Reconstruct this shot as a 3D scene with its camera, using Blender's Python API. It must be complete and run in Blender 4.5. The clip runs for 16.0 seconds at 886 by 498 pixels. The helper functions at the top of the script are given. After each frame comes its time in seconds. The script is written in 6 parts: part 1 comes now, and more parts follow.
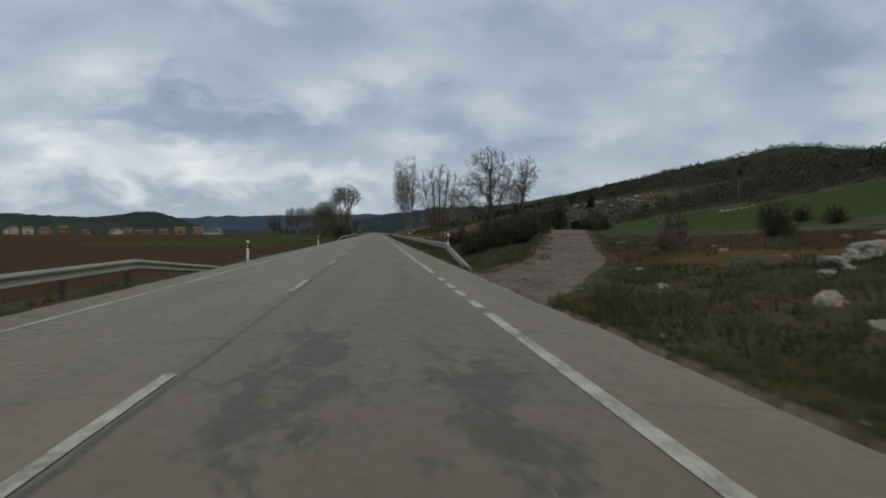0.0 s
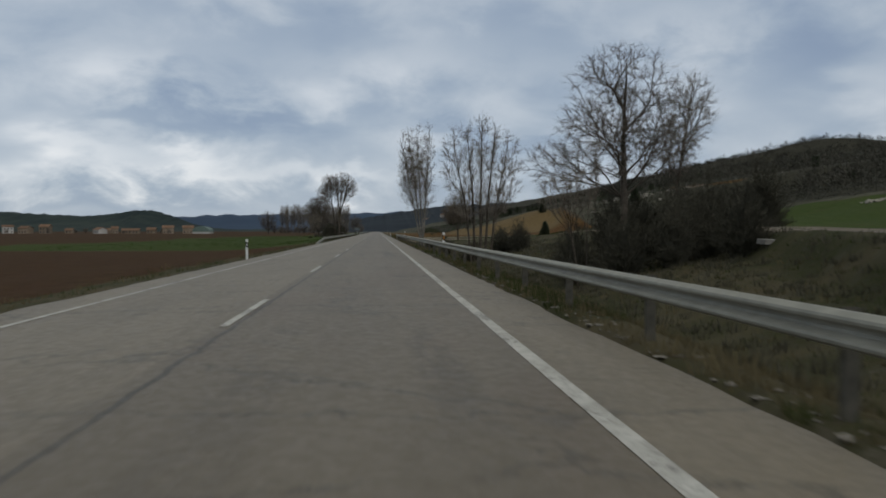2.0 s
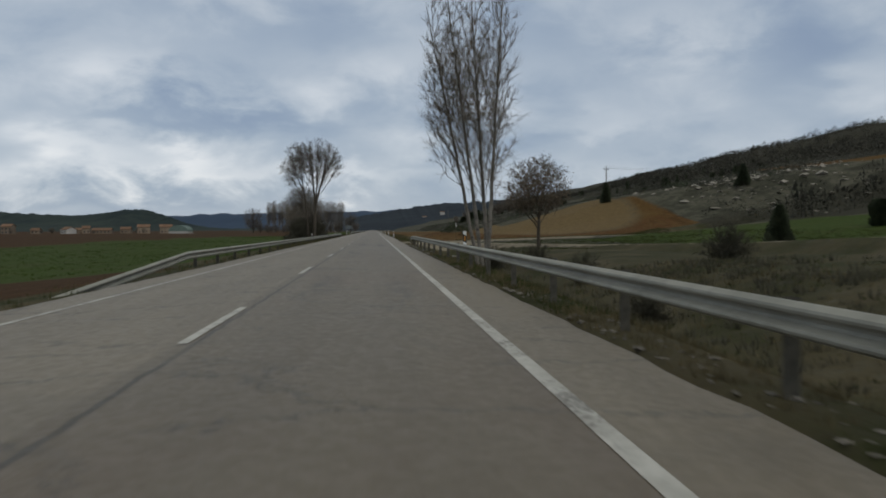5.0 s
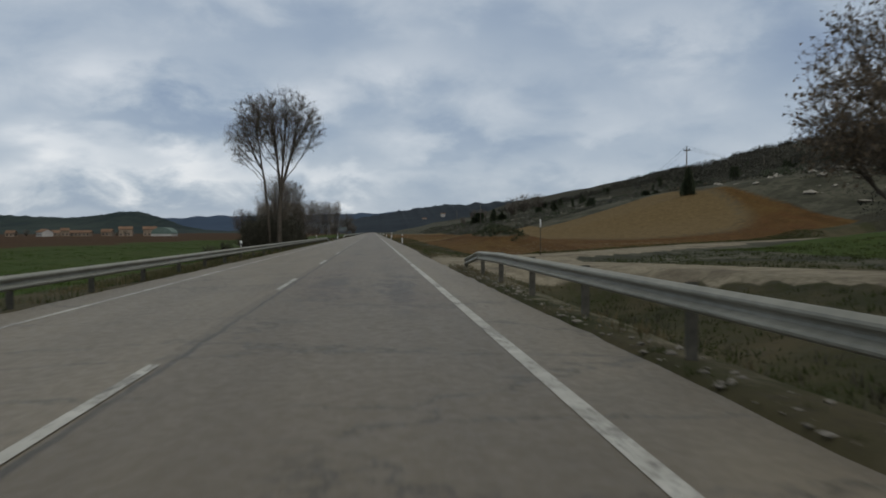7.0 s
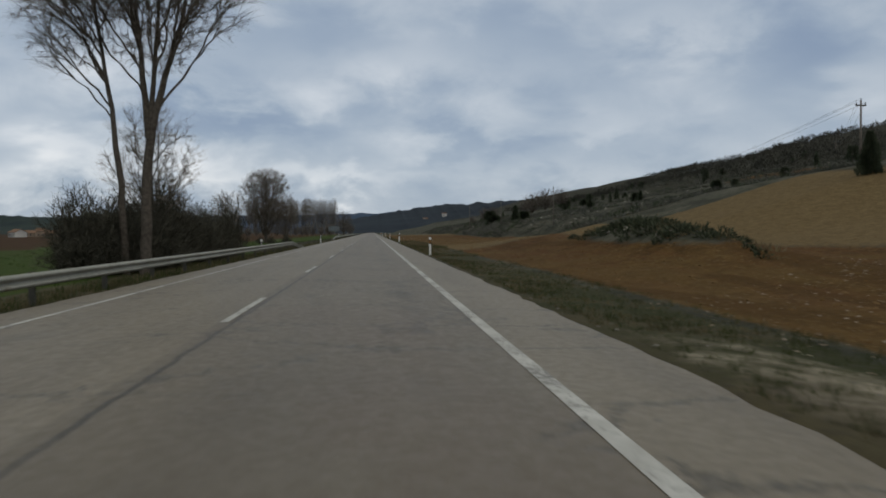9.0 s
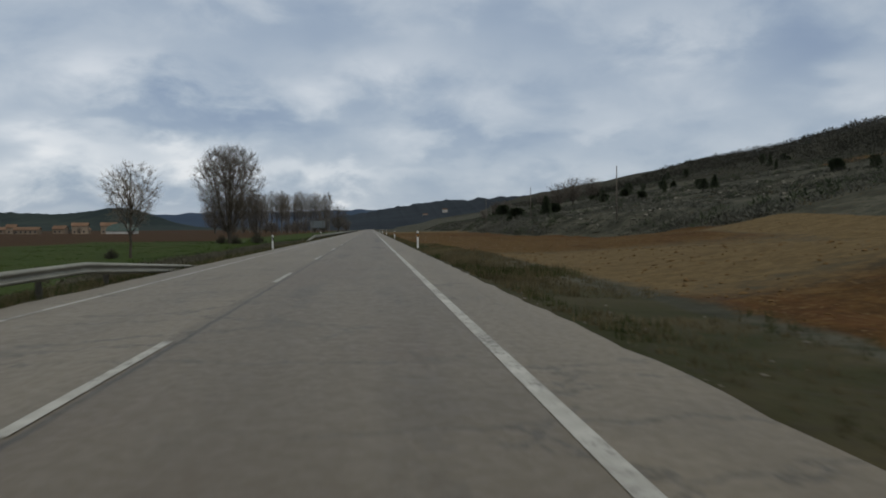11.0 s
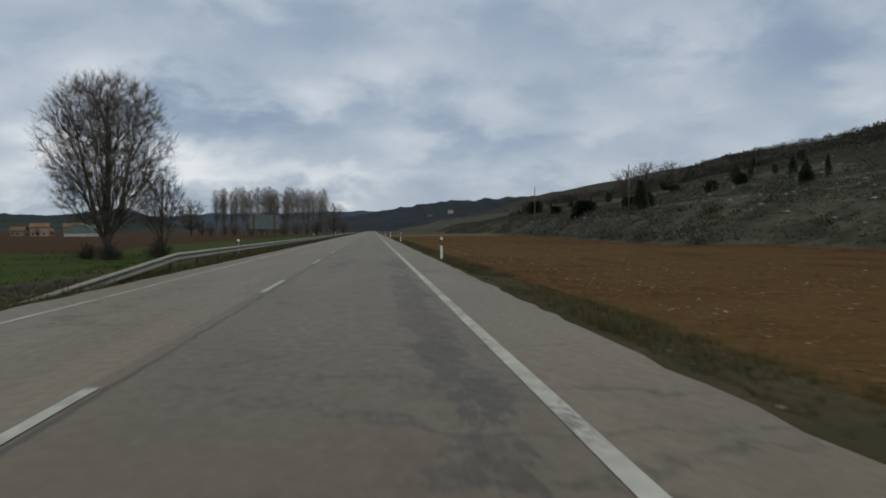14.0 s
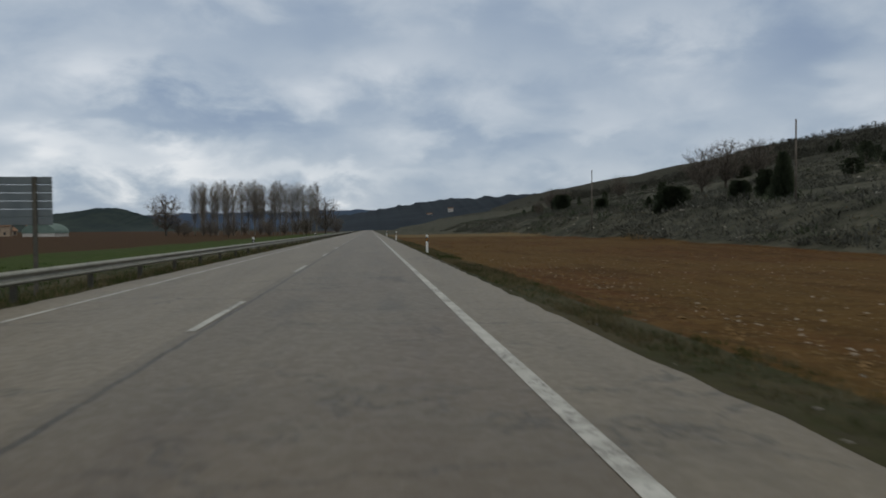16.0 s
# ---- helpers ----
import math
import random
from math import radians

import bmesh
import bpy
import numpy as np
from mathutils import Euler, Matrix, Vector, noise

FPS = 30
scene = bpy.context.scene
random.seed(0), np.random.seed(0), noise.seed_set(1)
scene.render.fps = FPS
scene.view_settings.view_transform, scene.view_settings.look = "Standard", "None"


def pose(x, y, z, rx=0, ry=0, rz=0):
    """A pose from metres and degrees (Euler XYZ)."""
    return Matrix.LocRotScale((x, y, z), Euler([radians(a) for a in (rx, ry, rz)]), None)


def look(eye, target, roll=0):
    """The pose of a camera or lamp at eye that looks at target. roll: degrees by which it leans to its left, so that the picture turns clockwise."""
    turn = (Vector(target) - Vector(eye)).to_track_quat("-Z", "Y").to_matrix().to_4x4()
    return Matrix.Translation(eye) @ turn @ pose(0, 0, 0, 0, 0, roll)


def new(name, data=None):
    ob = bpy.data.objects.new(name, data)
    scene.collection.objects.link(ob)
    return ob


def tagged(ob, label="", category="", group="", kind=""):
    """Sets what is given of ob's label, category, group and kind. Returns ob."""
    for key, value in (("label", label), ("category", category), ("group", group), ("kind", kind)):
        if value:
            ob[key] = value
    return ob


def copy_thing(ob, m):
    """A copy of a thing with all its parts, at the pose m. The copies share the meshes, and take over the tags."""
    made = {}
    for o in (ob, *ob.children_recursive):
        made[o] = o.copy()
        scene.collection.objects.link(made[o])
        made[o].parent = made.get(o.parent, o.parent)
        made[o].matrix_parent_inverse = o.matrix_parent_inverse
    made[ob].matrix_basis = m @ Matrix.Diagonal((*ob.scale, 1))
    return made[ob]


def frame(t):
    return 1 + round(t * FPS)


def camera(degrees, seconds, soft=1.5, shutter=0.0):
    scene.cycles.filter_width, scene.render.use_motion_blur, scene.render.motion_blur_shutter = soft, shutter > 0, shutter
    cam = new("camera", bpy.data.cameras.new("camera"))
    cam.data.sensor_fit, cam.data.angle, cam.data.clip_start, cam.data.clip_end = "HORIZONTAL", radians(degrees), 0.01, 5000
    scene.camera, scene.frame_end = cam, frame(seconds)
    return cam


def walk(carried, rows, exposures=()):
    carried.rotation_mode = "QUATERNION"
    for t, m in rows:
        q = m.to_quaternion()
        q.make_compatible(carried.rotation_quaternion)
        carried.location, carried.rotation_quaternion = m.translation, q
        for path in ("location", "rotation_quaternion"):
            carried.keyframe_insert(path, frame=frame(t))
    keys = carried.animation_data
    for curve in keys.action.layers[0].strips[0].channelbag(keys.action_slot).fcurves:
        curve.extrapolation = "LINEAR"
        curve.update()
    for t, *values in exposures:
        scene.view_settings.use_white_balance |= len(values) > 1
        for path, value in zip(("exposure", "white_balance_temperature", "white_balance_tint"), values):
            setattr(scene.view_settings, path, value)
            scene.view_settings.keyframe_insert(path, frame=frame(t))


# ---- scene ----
# ---- camera and its drive along the lane ----
SPEED = 21.5
EYE = 1.18
# seconds, sideways place in the lane, lead or lag on the even pace, turn, tilt, lean
DRIVE = [
    (0, 0, 0.18, 0.05, -0.10, 0), (0.5, 0.05, 1.17, 0.05, 0.07, 0.1), (1, 0.11, 0.49, 0.01, -0.07, 0), (1.5, 0.145, 0.56, -0.01, -0.07, 0),
    (2, 0.19, 0.38, 0.10, -0.17, 0), (2.5, 0.23, 0.34, 0.04, -0.10, 0), (3, 0.27, 0.02, -0.09, -0.01, 0), (3.5, 0.31, 0.76, -0.03, 0.02, 0.3),
    (4, 0.31, -0.05, -0.04, -0.26, 0.3), (5.2, 0.29, 0.02, -0.13, -0.31, 0.25), (6.5, 0.26, 0.10, -0.22, -0.37, 0.2), (7, 0.25, -0.84, -0.21, -0.14, 0.3),
    (7.5, 0.25, -0.30, -0.27, -0.18, 0.4), (8, 0.25, -0.48, -0.31, -0.10, 0.4), (8.5, 0.25, 0.01, -0.31, -0.28, 0.2), (9, 0.25, -0.80, -0.27, -0.12, 0.3),
    (10.2, 0.36, -0.56, -0.34, -0.26, 0.3), (11.5, 0.46, -0.30, -0.41, -0.41, 0.35), (12, 0.48, 0.25, -0.34, -0.32, 0.3), (12.5, 0.49, -0.45, -0.19, -0.39, 0.2),
    (13, 0.47, 0.16, -0.22, -0.58, 0.2), (13.5, 0.44, -0.53, -0.31, -0.34, 0.2), (14, 0.41, -0.30, -0.25, -0.25, 0.3), (14.5, 0.39, 0.41, -0.29, -0.47, 0.3),
    (15, 0.39, 0.12, -0.28, -0.35, 0.2), (15.5, 0.39, -0.09, -0.41, -0.30, 0.3), (16, 0.39, -0.16, -0.45, -0.34, 0.4)]
cam = camera(60.5, 16.0, soft=1.8, shutter=0.15)
walk(cam, [(t, pose(x, SPEED * t + lead, EYE, 90 - 1.2 + tilt, lean, -5.05 + turn)) for t, x, lead, turn, tilt, lean in DRIVE])

# ---- world, sun, exposure ----
scene.view_settings.exposure = 0.0


def nodes_of(tree):
    """Short helpers to lay nodes in a tree: add a node, or add a math node."""
    def add(kind, **values):
        n = tree.nodes.new(kind)
        for key, value in values.items():
            setattr(n, key, value)
        return n

    def put(value, socket):
        if hasattr(value, "is_output"):
            tree.links.new(value, socket)
        elif value is not None:
            socket.default_value = value

    def maths(op, a, b=None, c=None):
        n = add("ShaderNodeMath", operation=op)
        for value, socket in zip((a, b, c), n.inputs):
            put(value, socket)
        return n.outputs[0]

    def mix(factor, a, b, blend="MIX"):
        n = add("ShaderNodeMix", data_type="RGBA", blend_type=blend)
        put(factor, n.inputs[0])
        put(a, n.inputs[6])
        put(b, n.inputs[7])
        return n.outputs[2]

    def ramp(value, low, high, to_low=0.0, to_high=1.0):
        n = add("ShaderNodeMapRange", interpolation_type="SMOOTHSTEP")
        for v, socket in zip((value, low, high, to_low, to_high), n.inputs):
            put(v, socket)
        return n.outputs[0]

    def grain(vector, scale, detail=4.0, rough=0.55, distort=0.0):
        n = add("ShaderNodeTexNoise")
        put(vector, n.inputs["Vector"])
        put(scale, n.inputs["Scale"])
        put(detail, n.inputs["Detail"])
        put(rough, n.inputs["Roughness"])
        put(distort, n.inputs["Distortion"])
        return n.outputs["Fac"]
    return add, put, maths, mix, ramp, grain


def make_world():
    w = bpy.data.worlds.new("overcast_sky")
    scene.world = w
    w.use_nodes = True
    tree = w.node_tree
    tree.nodes.clear()
    add, put, maths, mix, ramp, grain = nodes_of(tree)
    sky = add("ShaderNodeTexSky", sky_type="NISHITA")
    sky.sun_disc, sky.sun_elevation, sky.sun_rotation = False, radians(38), radians(150)
    way = add("ShaderNodeTexCoord").outputs["Generated"]
    part_xyz = add("ShaderNodeSeparateXYZ")
    put(way, part_xyz.inputs[0])
    x, y, z = part_xyz.outputs
    zc = maths("MAXIMUM", z, 0.0)
    lift = maths("ADD", zc, 0.26)
    flat = add("ShaderNodeCombineXYZ")
    put(maths("DIVIDE", x, lift), flat.inputs[0])
    put(maths("DIVIDE", y, lift), flat.inputs[1])
    big = grain(flat.outputs[0], 1.1, 3.0, 0.45, 0.2)
    mid = grain(flat.outputs[0], 3.0, 5.0, 0.46, 0.1)
    wide = add("ShaderNodeCombineXYZ")
    put(x, wide.inputs[0])
    put(y, wide.inputs[1])
    put(maths("MULTIPLY", z, 1.9), wide.inputs[2])
    puff = grain(wide.outputs[0], 9.5, 7.0, 0.55, 0.25)
    az = maths("ARCTAN2", x, y)
    el = maths("ARCSINE", z)
    wob = maths("MULTIPLY", maths("SUBTRACT", puff, 0.5), 0.16)
    azw = maths("ADD", az, maths("MULTIPLY", maths("SUBTRACT", mid, 0.5), 0.25))
    elw = maths("ADD", el, maths("MULTIPLY", wob, 1.1))

    def bank(a, e, wa, we):
        """A cloud bank at an azimuth and height in degrees, with its half widths."""
        da = maths("DIVIDE", maths("SUBTRACT", azw, radians(a)), radians(wa))
        de = maths("DIVIDE", maths("SUBTRACT", elw, radians(e)), radians(we))
        return maths("EXPONENT", maths("MULTIPLY", maths("ADD", maths("MULTIPLY", da, da), maths("MULTIPLY", de, de)), -1.0))
    total = maths("ADD", maths("MULTIPLY", maths("SUBTRACT", big, 0.5), 0.5), maths("MULTIPLY", maths("SUBTRACT", mid, 0.5), 0.32))
    total = maths("ADD", maths("ADD", total, 0.47), maths("MULTIPLY", maths("SUBTRACT", puff, 0.5), 0.62))
    for a, e, wa, we, amount in BANKS:
        total = maths("ADD", total, maths("MULTIPLY", bank(a, e, wa, we), amount))
    tone = add("ShaderNodeValToRGB")
    tone.color_ramp.interpolation = "B_SPLINE"
    put(total, tone.inputs[0])
    for at, shade in zip((0.08, 0.36, 0.56, 0.80, 1.0), SHADES):
        e = tone.color_ramp.elements.new(at)
        e.color = (*shade, 1)
    for e in (tone.color_ramp.elements[0], tone.color_ramp.elements[-1]):
        e.color = (*(SHADES[0] if e.position < 0.5 else SHADES[-1]), 1)
    scale_up = add("ShaderNodeVectorMath", operation="SCALE")
    put(tone.outputs[0], scale_up.inputs[0])
    scale_up.inputs["Scale"].default_value = 9.3
    dull = scale_up.outputs[0]
    # an overcast sky is about twice as bright overhead as at the horizon
    over = ramp(z, 0.40, 0.95, 1.0, 1.25)
    dull = mix(ramp(z, 0.36, 0.7), dull, (5.15, 5.25, 4.9, 1))
    up = add("ShaderNodeVectorMath", operation="SCALE")
    put(dull, up.inputs[0])
    put(over, up.inputs["Scale"])
    colour = mix(0.93, sky.outputs[0], up.outputs[0])
    ground = mix(ramp(z, -0.03, 0.0), (1.0, 1.0, 0.95, 1), colour)
    back = add("ShaderNodeBackground")
    put(ground, back.inputs[0])
    back.inputs[1].default_value = 0.10
    put(back.outputs[0], add("ShaderNodeOutputWorld").inputs[0])


# cloud shades from blue gaps to white tops, in tenths
SHADES = ((0.25, 0.325, 0.455), (0.36, 0.44, 0.545), (0.485, 0.55, 0.63), (0.66, 0.71, 0.77), (0.84, 0.86, 0.89))
# cloud banks: azimuth, height, half widths in degrees, brightness
BANKS = [(-14.7, 4.2, 11.0, 1.3, 0.32), (-21.0, 6.2, 3.0, 1.6, 0.30), (-14.0, 5.6, 3.5, 1.2, 0.26), (-11.5, 8.1, 8.0, 1.3, -0.34), (-17.3, 12.0, 3.2, 1.6, 0.20), (2.3, 11.6, 5.5, 2.2, 0.22), (7.0, 5.9, 4.5, 0.9, -0.16),
         (-2.8, 4.2, 5.5, 1.0, 0.22), (30.0, 12.0, 4.0, 3.6, -0.30), (22.0, 14.0, 5.0, 2.0, 0.16), (18.0, 8.2, 3.2, 1.2, 0.14), (34.4, 8.0, 3.0, 2.0, 0.20), (12.0, 14.5, 5.0, 1.8, -0.10), (-7.7, 14.3, 6.0, 1.6, -0.12),
         (-20.0, 2.0, 12.0, 0.9, -0.16), (15.0, 4.5, 7.0, 1.2, 0.10)]
make_world()
sun = new("sun", bpy.data.lights.new("sun", "SUN"))
sun.data.energy, sun.data.angle, sun.data.color = 0.5, radians(25), (1.0, 0.96, 0.9)
sun.matrix_world = look((0, 0, 0), (-math.sin(radians(150)) * math.cos(radians(38)), -math.cos(radians(150)) * math.cos(radians(38)), -math.sin(radians(38))))

# ---- materials ----


def material(name, low, high, scale=4.0, rough=0.85, bump=0.3, metal=0.0, spots=None, spot_scale=1.0, spot_at=0.6, by_piece=0.0, bump_scale=None, gloss=0.3):
    """A two-scale procedural surface: grain between two colours, larger stains, fine relief."""
    m = bpy.data.materials.new(name)
    m.use_nodes = True
    tree = m.node_tree
    tree.nodes.clear()
    add, put, maths, mix, ramp, grain = nodes_of(tree)
    where = add("ShaderNodeTexCoord").outputs["Object"]
    fine = grain(where, scale, 6.0, 0.6)
    large = grain(where, scale * 0.13, 3.0, 0.5)
    colour = mix(ramp(maths("ADD", maths("MULTIPLY", fine, 0.6), maths("MULTIPLY", large, 0.4)), 0.32, 0.68), (*low, 1), (*high, 1))
    if spots:
        colour = mix(ramp(grain(where, spot_scale, 5.0, 0.6), spot_at, spot_at + 0.12), colour, (*spots, 1))
    if by_piece:
        chance = add("ShaderNodeObjectInfo").outputs["Random"]
        colour = mix(1.0, colour, mix(chance, (1 - by_piece,) * 3 + (1,), (1 + by_piece,) * 3 + (1,)), "MULTIPLY")
    shader = add("ShaderNodeBsdfPrincipled")
    put(colour, shader.inputs["Base Color"])
    put(ramp(fine, 0.3, 0.7, rough - 0.08, min(1.0, rough + 0.06)), shader.inputs["Roughness"])
    shader.inputs["Metallic"].default_value = metal
    shader.inputs["Specular IOR Level"].default_value = gloss
    relief = add("ShaderNodeBump")
    relief.inputs["Strength"].default_value = bump
    relief.inputs["Distance"].default_value = 0.02
    put(grain(where, bump_scale or scale * 2.0, 4.0, 0.6), relief.inputs["Height"])
    put(relief.outputs[0], shader.inputs["Normal"])
    put(shader.outputs[0], add("ShaderNodeOutputMaterial").inputs[0])
    return m


def asphalt_material():
    m = bpy.data.materials.new("worn_asphalt")
    m.use_nodes = True
    tree = m.node_tree
    tree.nodes.clear()
    add, put, maths, mix, ramp, grain = nodes_of(tree)
    where = add("ShaderNodeTexCoord").outputs["Object"]
    xyz = add("ShaderNodeSeparateXYZ")
    put(where, xyz.inputs[0])
    x, y = xyz.outputs[0], xyz.outputs[1]
    along = add("ShaderNodeVectorMath", operation="MULTIPLY")
    put(where, along.inputs[0])
    along.inputs[1].default_value = (1.0, 0.09, 1.0)
    streak = grain(along.outputs[0], 1.1, 4.0, 0.6)
    patch = grain(where, 0.28, 5.0, 0.6, 0.4)
    stone = grain(where, 60.0, 3.0, 0.7)
    coarse = grain(where, 9.0, 5.0, 0.65)
    colour = mix(ramp(streak, 0.3, 0.7), (0.155, 0.135, 0.101, 1), (0.202, 0.178, 0.135, 1))
    colour = mix(maths("MULTIPLY", ramp(patch, 0.56, 0.70), 0.35), colour, (0.095, 0.085, 0.066, 1))
    # the near lane is an older, darker course than the far lane and the shoulder
    lane = maths("MULTIPLY", ramp(x, -1.80, -1.72), ramp(x, 1.70, 1.84, 1.0, 0.0))
    colour = mix(maths("MULTIPLY", lane, 0.46), colour, (0.097, 0.082, 0.060, 1))
    # wheel tracks bleached between two darker strips
    wave = maths("ABSOLUTE", maths("SUBTRACT", maths("ABSOLUTE", x), 0.78))
    track = maths("MULTIPLY", ramp(wave, 0.10, 0.42, 1.0, 0.0), lane)
    half = add("ShaderNodeVectorMath", operation="MULTIPLY")
    put(where, half.inputs[0])
    half.inputs[1].default_value = (1.0, 0.35, 1.0)
    stain = ramp(maths("ADD", maths("MULTIPLY", grain(half.outputs[0], 0.8, 9.0, 0.72, 1.0), 0.7), maths("MULTIPLY", grain(where, 6.0, 4.0, 0.7), 0.3)), 0.485, 0.545)
    some = ramp(grain(where, 0.075, 2.0), 0.42, 0.62, 0.08, 0.7)
    colour = mix(maths("MULTIPLY", maths("MULTIPLY", track, maths("MULTIPLY", stain, some)), 0.80), colour, (0.046, 0.038, 0.028, 1))
    worn = add("ShaderNodeAttribute", attribute_name="worn").outputs["Fac"]
    rough_edge = maths("ADD", maths("MULTIPLY", grain(half.outputs[0], 1.9, 6.0, 0.66, 0.6), 0.75), maths("MULTIPLY", grain(where, 7.0, 4.0, 0.7), 0.25))
    blot = ramp(maths("ADD", maths("MULTIPLY", worn, 0.55), maths("MULTIPLY", maths("SUBTRACT", rough_edge, 0.5), 2.9)), 0.26, 0.42)
    colour = mix(maths("MULTIPLY", maths("MULTIPLY", blot, ramp(worn, 0.03, 0.3)), 0.88), colour, (0.046, 0.038, 0.030, 1))
    rust = ramp(grain(half.outputs[0], 0.35, 5.0, 0.6, 0.5), 0.48, 0.66)
    colour = mix(maths("MULTIPLY", maths("MULTIPLY", rust, lane), 0.35), colour, (0.119, 0.086, 0.061, 1))
    # crossing shrinkage cracks and tar
    crack = add("ShaderNodeTexVoronoi", feature="DISTANCE_TO_EDGE")
    bent = add("ShaderNodeVectorMath", operation="ADD")
    wide_way = add("ShaderNodeVectorMath", operation="MULTIPLY")
    put(where, wide_way.inputs[0])
    wide_way.inputs[1].default_value = (0.55, 1.3, 1.0)
    put(wide_way.outputs[0], bent.inputs[0])
    shift = add("ShaderNodeTexNoise")
    shift.inputs["Scale"].default_value = 2.6
    shift.inputs["Detail"].default_value = 5.0
    shift.inputs["Roughness"].default_value = 0.65
    put(where, shift.inputs["Vector"])
    put(shift.outputs["Color"], bent.inputs[1])
    put(bent.outputs[0], crack.inputs["Vector"])
    crack.inputs["Scale"].default_value = 0.36
    line = maths("MULTIPLY", ramp(crack.outputs[0], 0.004, 0.020, 1.0, 0.0), ramp(grain(where, 0.22, 4.0, 0.7), 0.43, 0.53))
    colour = mix(maths("MULTIPLY", line, 0.75), colour, (0.041, 0.037, 0.028, 1))
    # the joint between the two lanes
    wander = maths("MULTIPLY", maths("SUBTRACT", grain(where, 1.3, 4.0, 0.6), 0.5), 0.14)
    joint = ramp(maths("ABSOLUTE", maths("SUBTRACT", maths("ADD", x, wander), -1.58)), 0.012, 0.05, 1.0, 0.0)
    colour = mix(maths("MULTIPLY", joint, ramp(grain(where, 0.5, 3.0), 0.30, 0.55, 0.6, 0.95)), colour, (0.036, 0.032, 0.024, 1))
    colour = mix(maths("MULTIPLY", ramp(coarse, 0.35, 0.65), 0.22), colour, (0.090, 0.082, 0.064, 1))
    colour = mix(maths("MULTIPLY", ramp(stone, 0.52, 0.68), 0.30), colour, (0.243, 0.225, 0.180, 1))
    colour = mix(1.0, colour, (0.88, 0.82, 0.74, 1), "MULTIPLY")
    shader = add("ShaderNodeBsdfPrincipled")
    put(colour, shader.inputs["Base Color"])
    put(ramp(coarse, 0.3, 0.7, 0.50, 0.64), shader.inputs["Roughness"])
    shader.inputs["Specular IOR Level"].default_value = 0.45
    relief = add("ShaderNodeBump")
    relief.inputs["Strength"].default_value = 0.35
    relief.inputs["Distance"].default_value = 0.012
    put(stone, relief.inputs["Height"])
    put(relief.outputs[0], shader.inputs["Normal"])
    put(shader.outputs[0], add("ShaderNodeOutputMaterial").inputs[0])
    return m


def paint_material():
    """White road paint, worn through to the asphalt in flakes."""
    m = bpy.data.materials.new("worn_road_paint")
    m.use_nodes = True
    tree = m.node_tree
    tree.nodes.clear()
    add, put, maths, mix, ramp, grain = nodes_of(tree)
    where = add("ShaderNodeNewGeometry").outputs["Position"]
    wear = maths("ADD", maths("MULTIPLY", grain(where, 14.0, 6.0, 0.7), 0.6), maths("MULTIPLY", grain(where, 0.6, 3.0), 0.4))
    colour = mix(ramp(grain(where, 3.0, 4.0), 0.3, 0.7), (0.34, 0.33, 0.295, 1), (0.48, 0.47, 0.43, 1))
    colour = mix(ramp(wear, 0.49, 0.60), colour, (0.15, 0.142, 0.128, 1))
    shader = add("ShaderNodeBsdfPrincipled")
    put(colour, shader.inputs["Base Color"])
    shader.inputs["Roughness"].default_value = 0.8
    put(shader.outputs[0], add("ShaderNodeOutputMaterial").inputs[0])
    return m


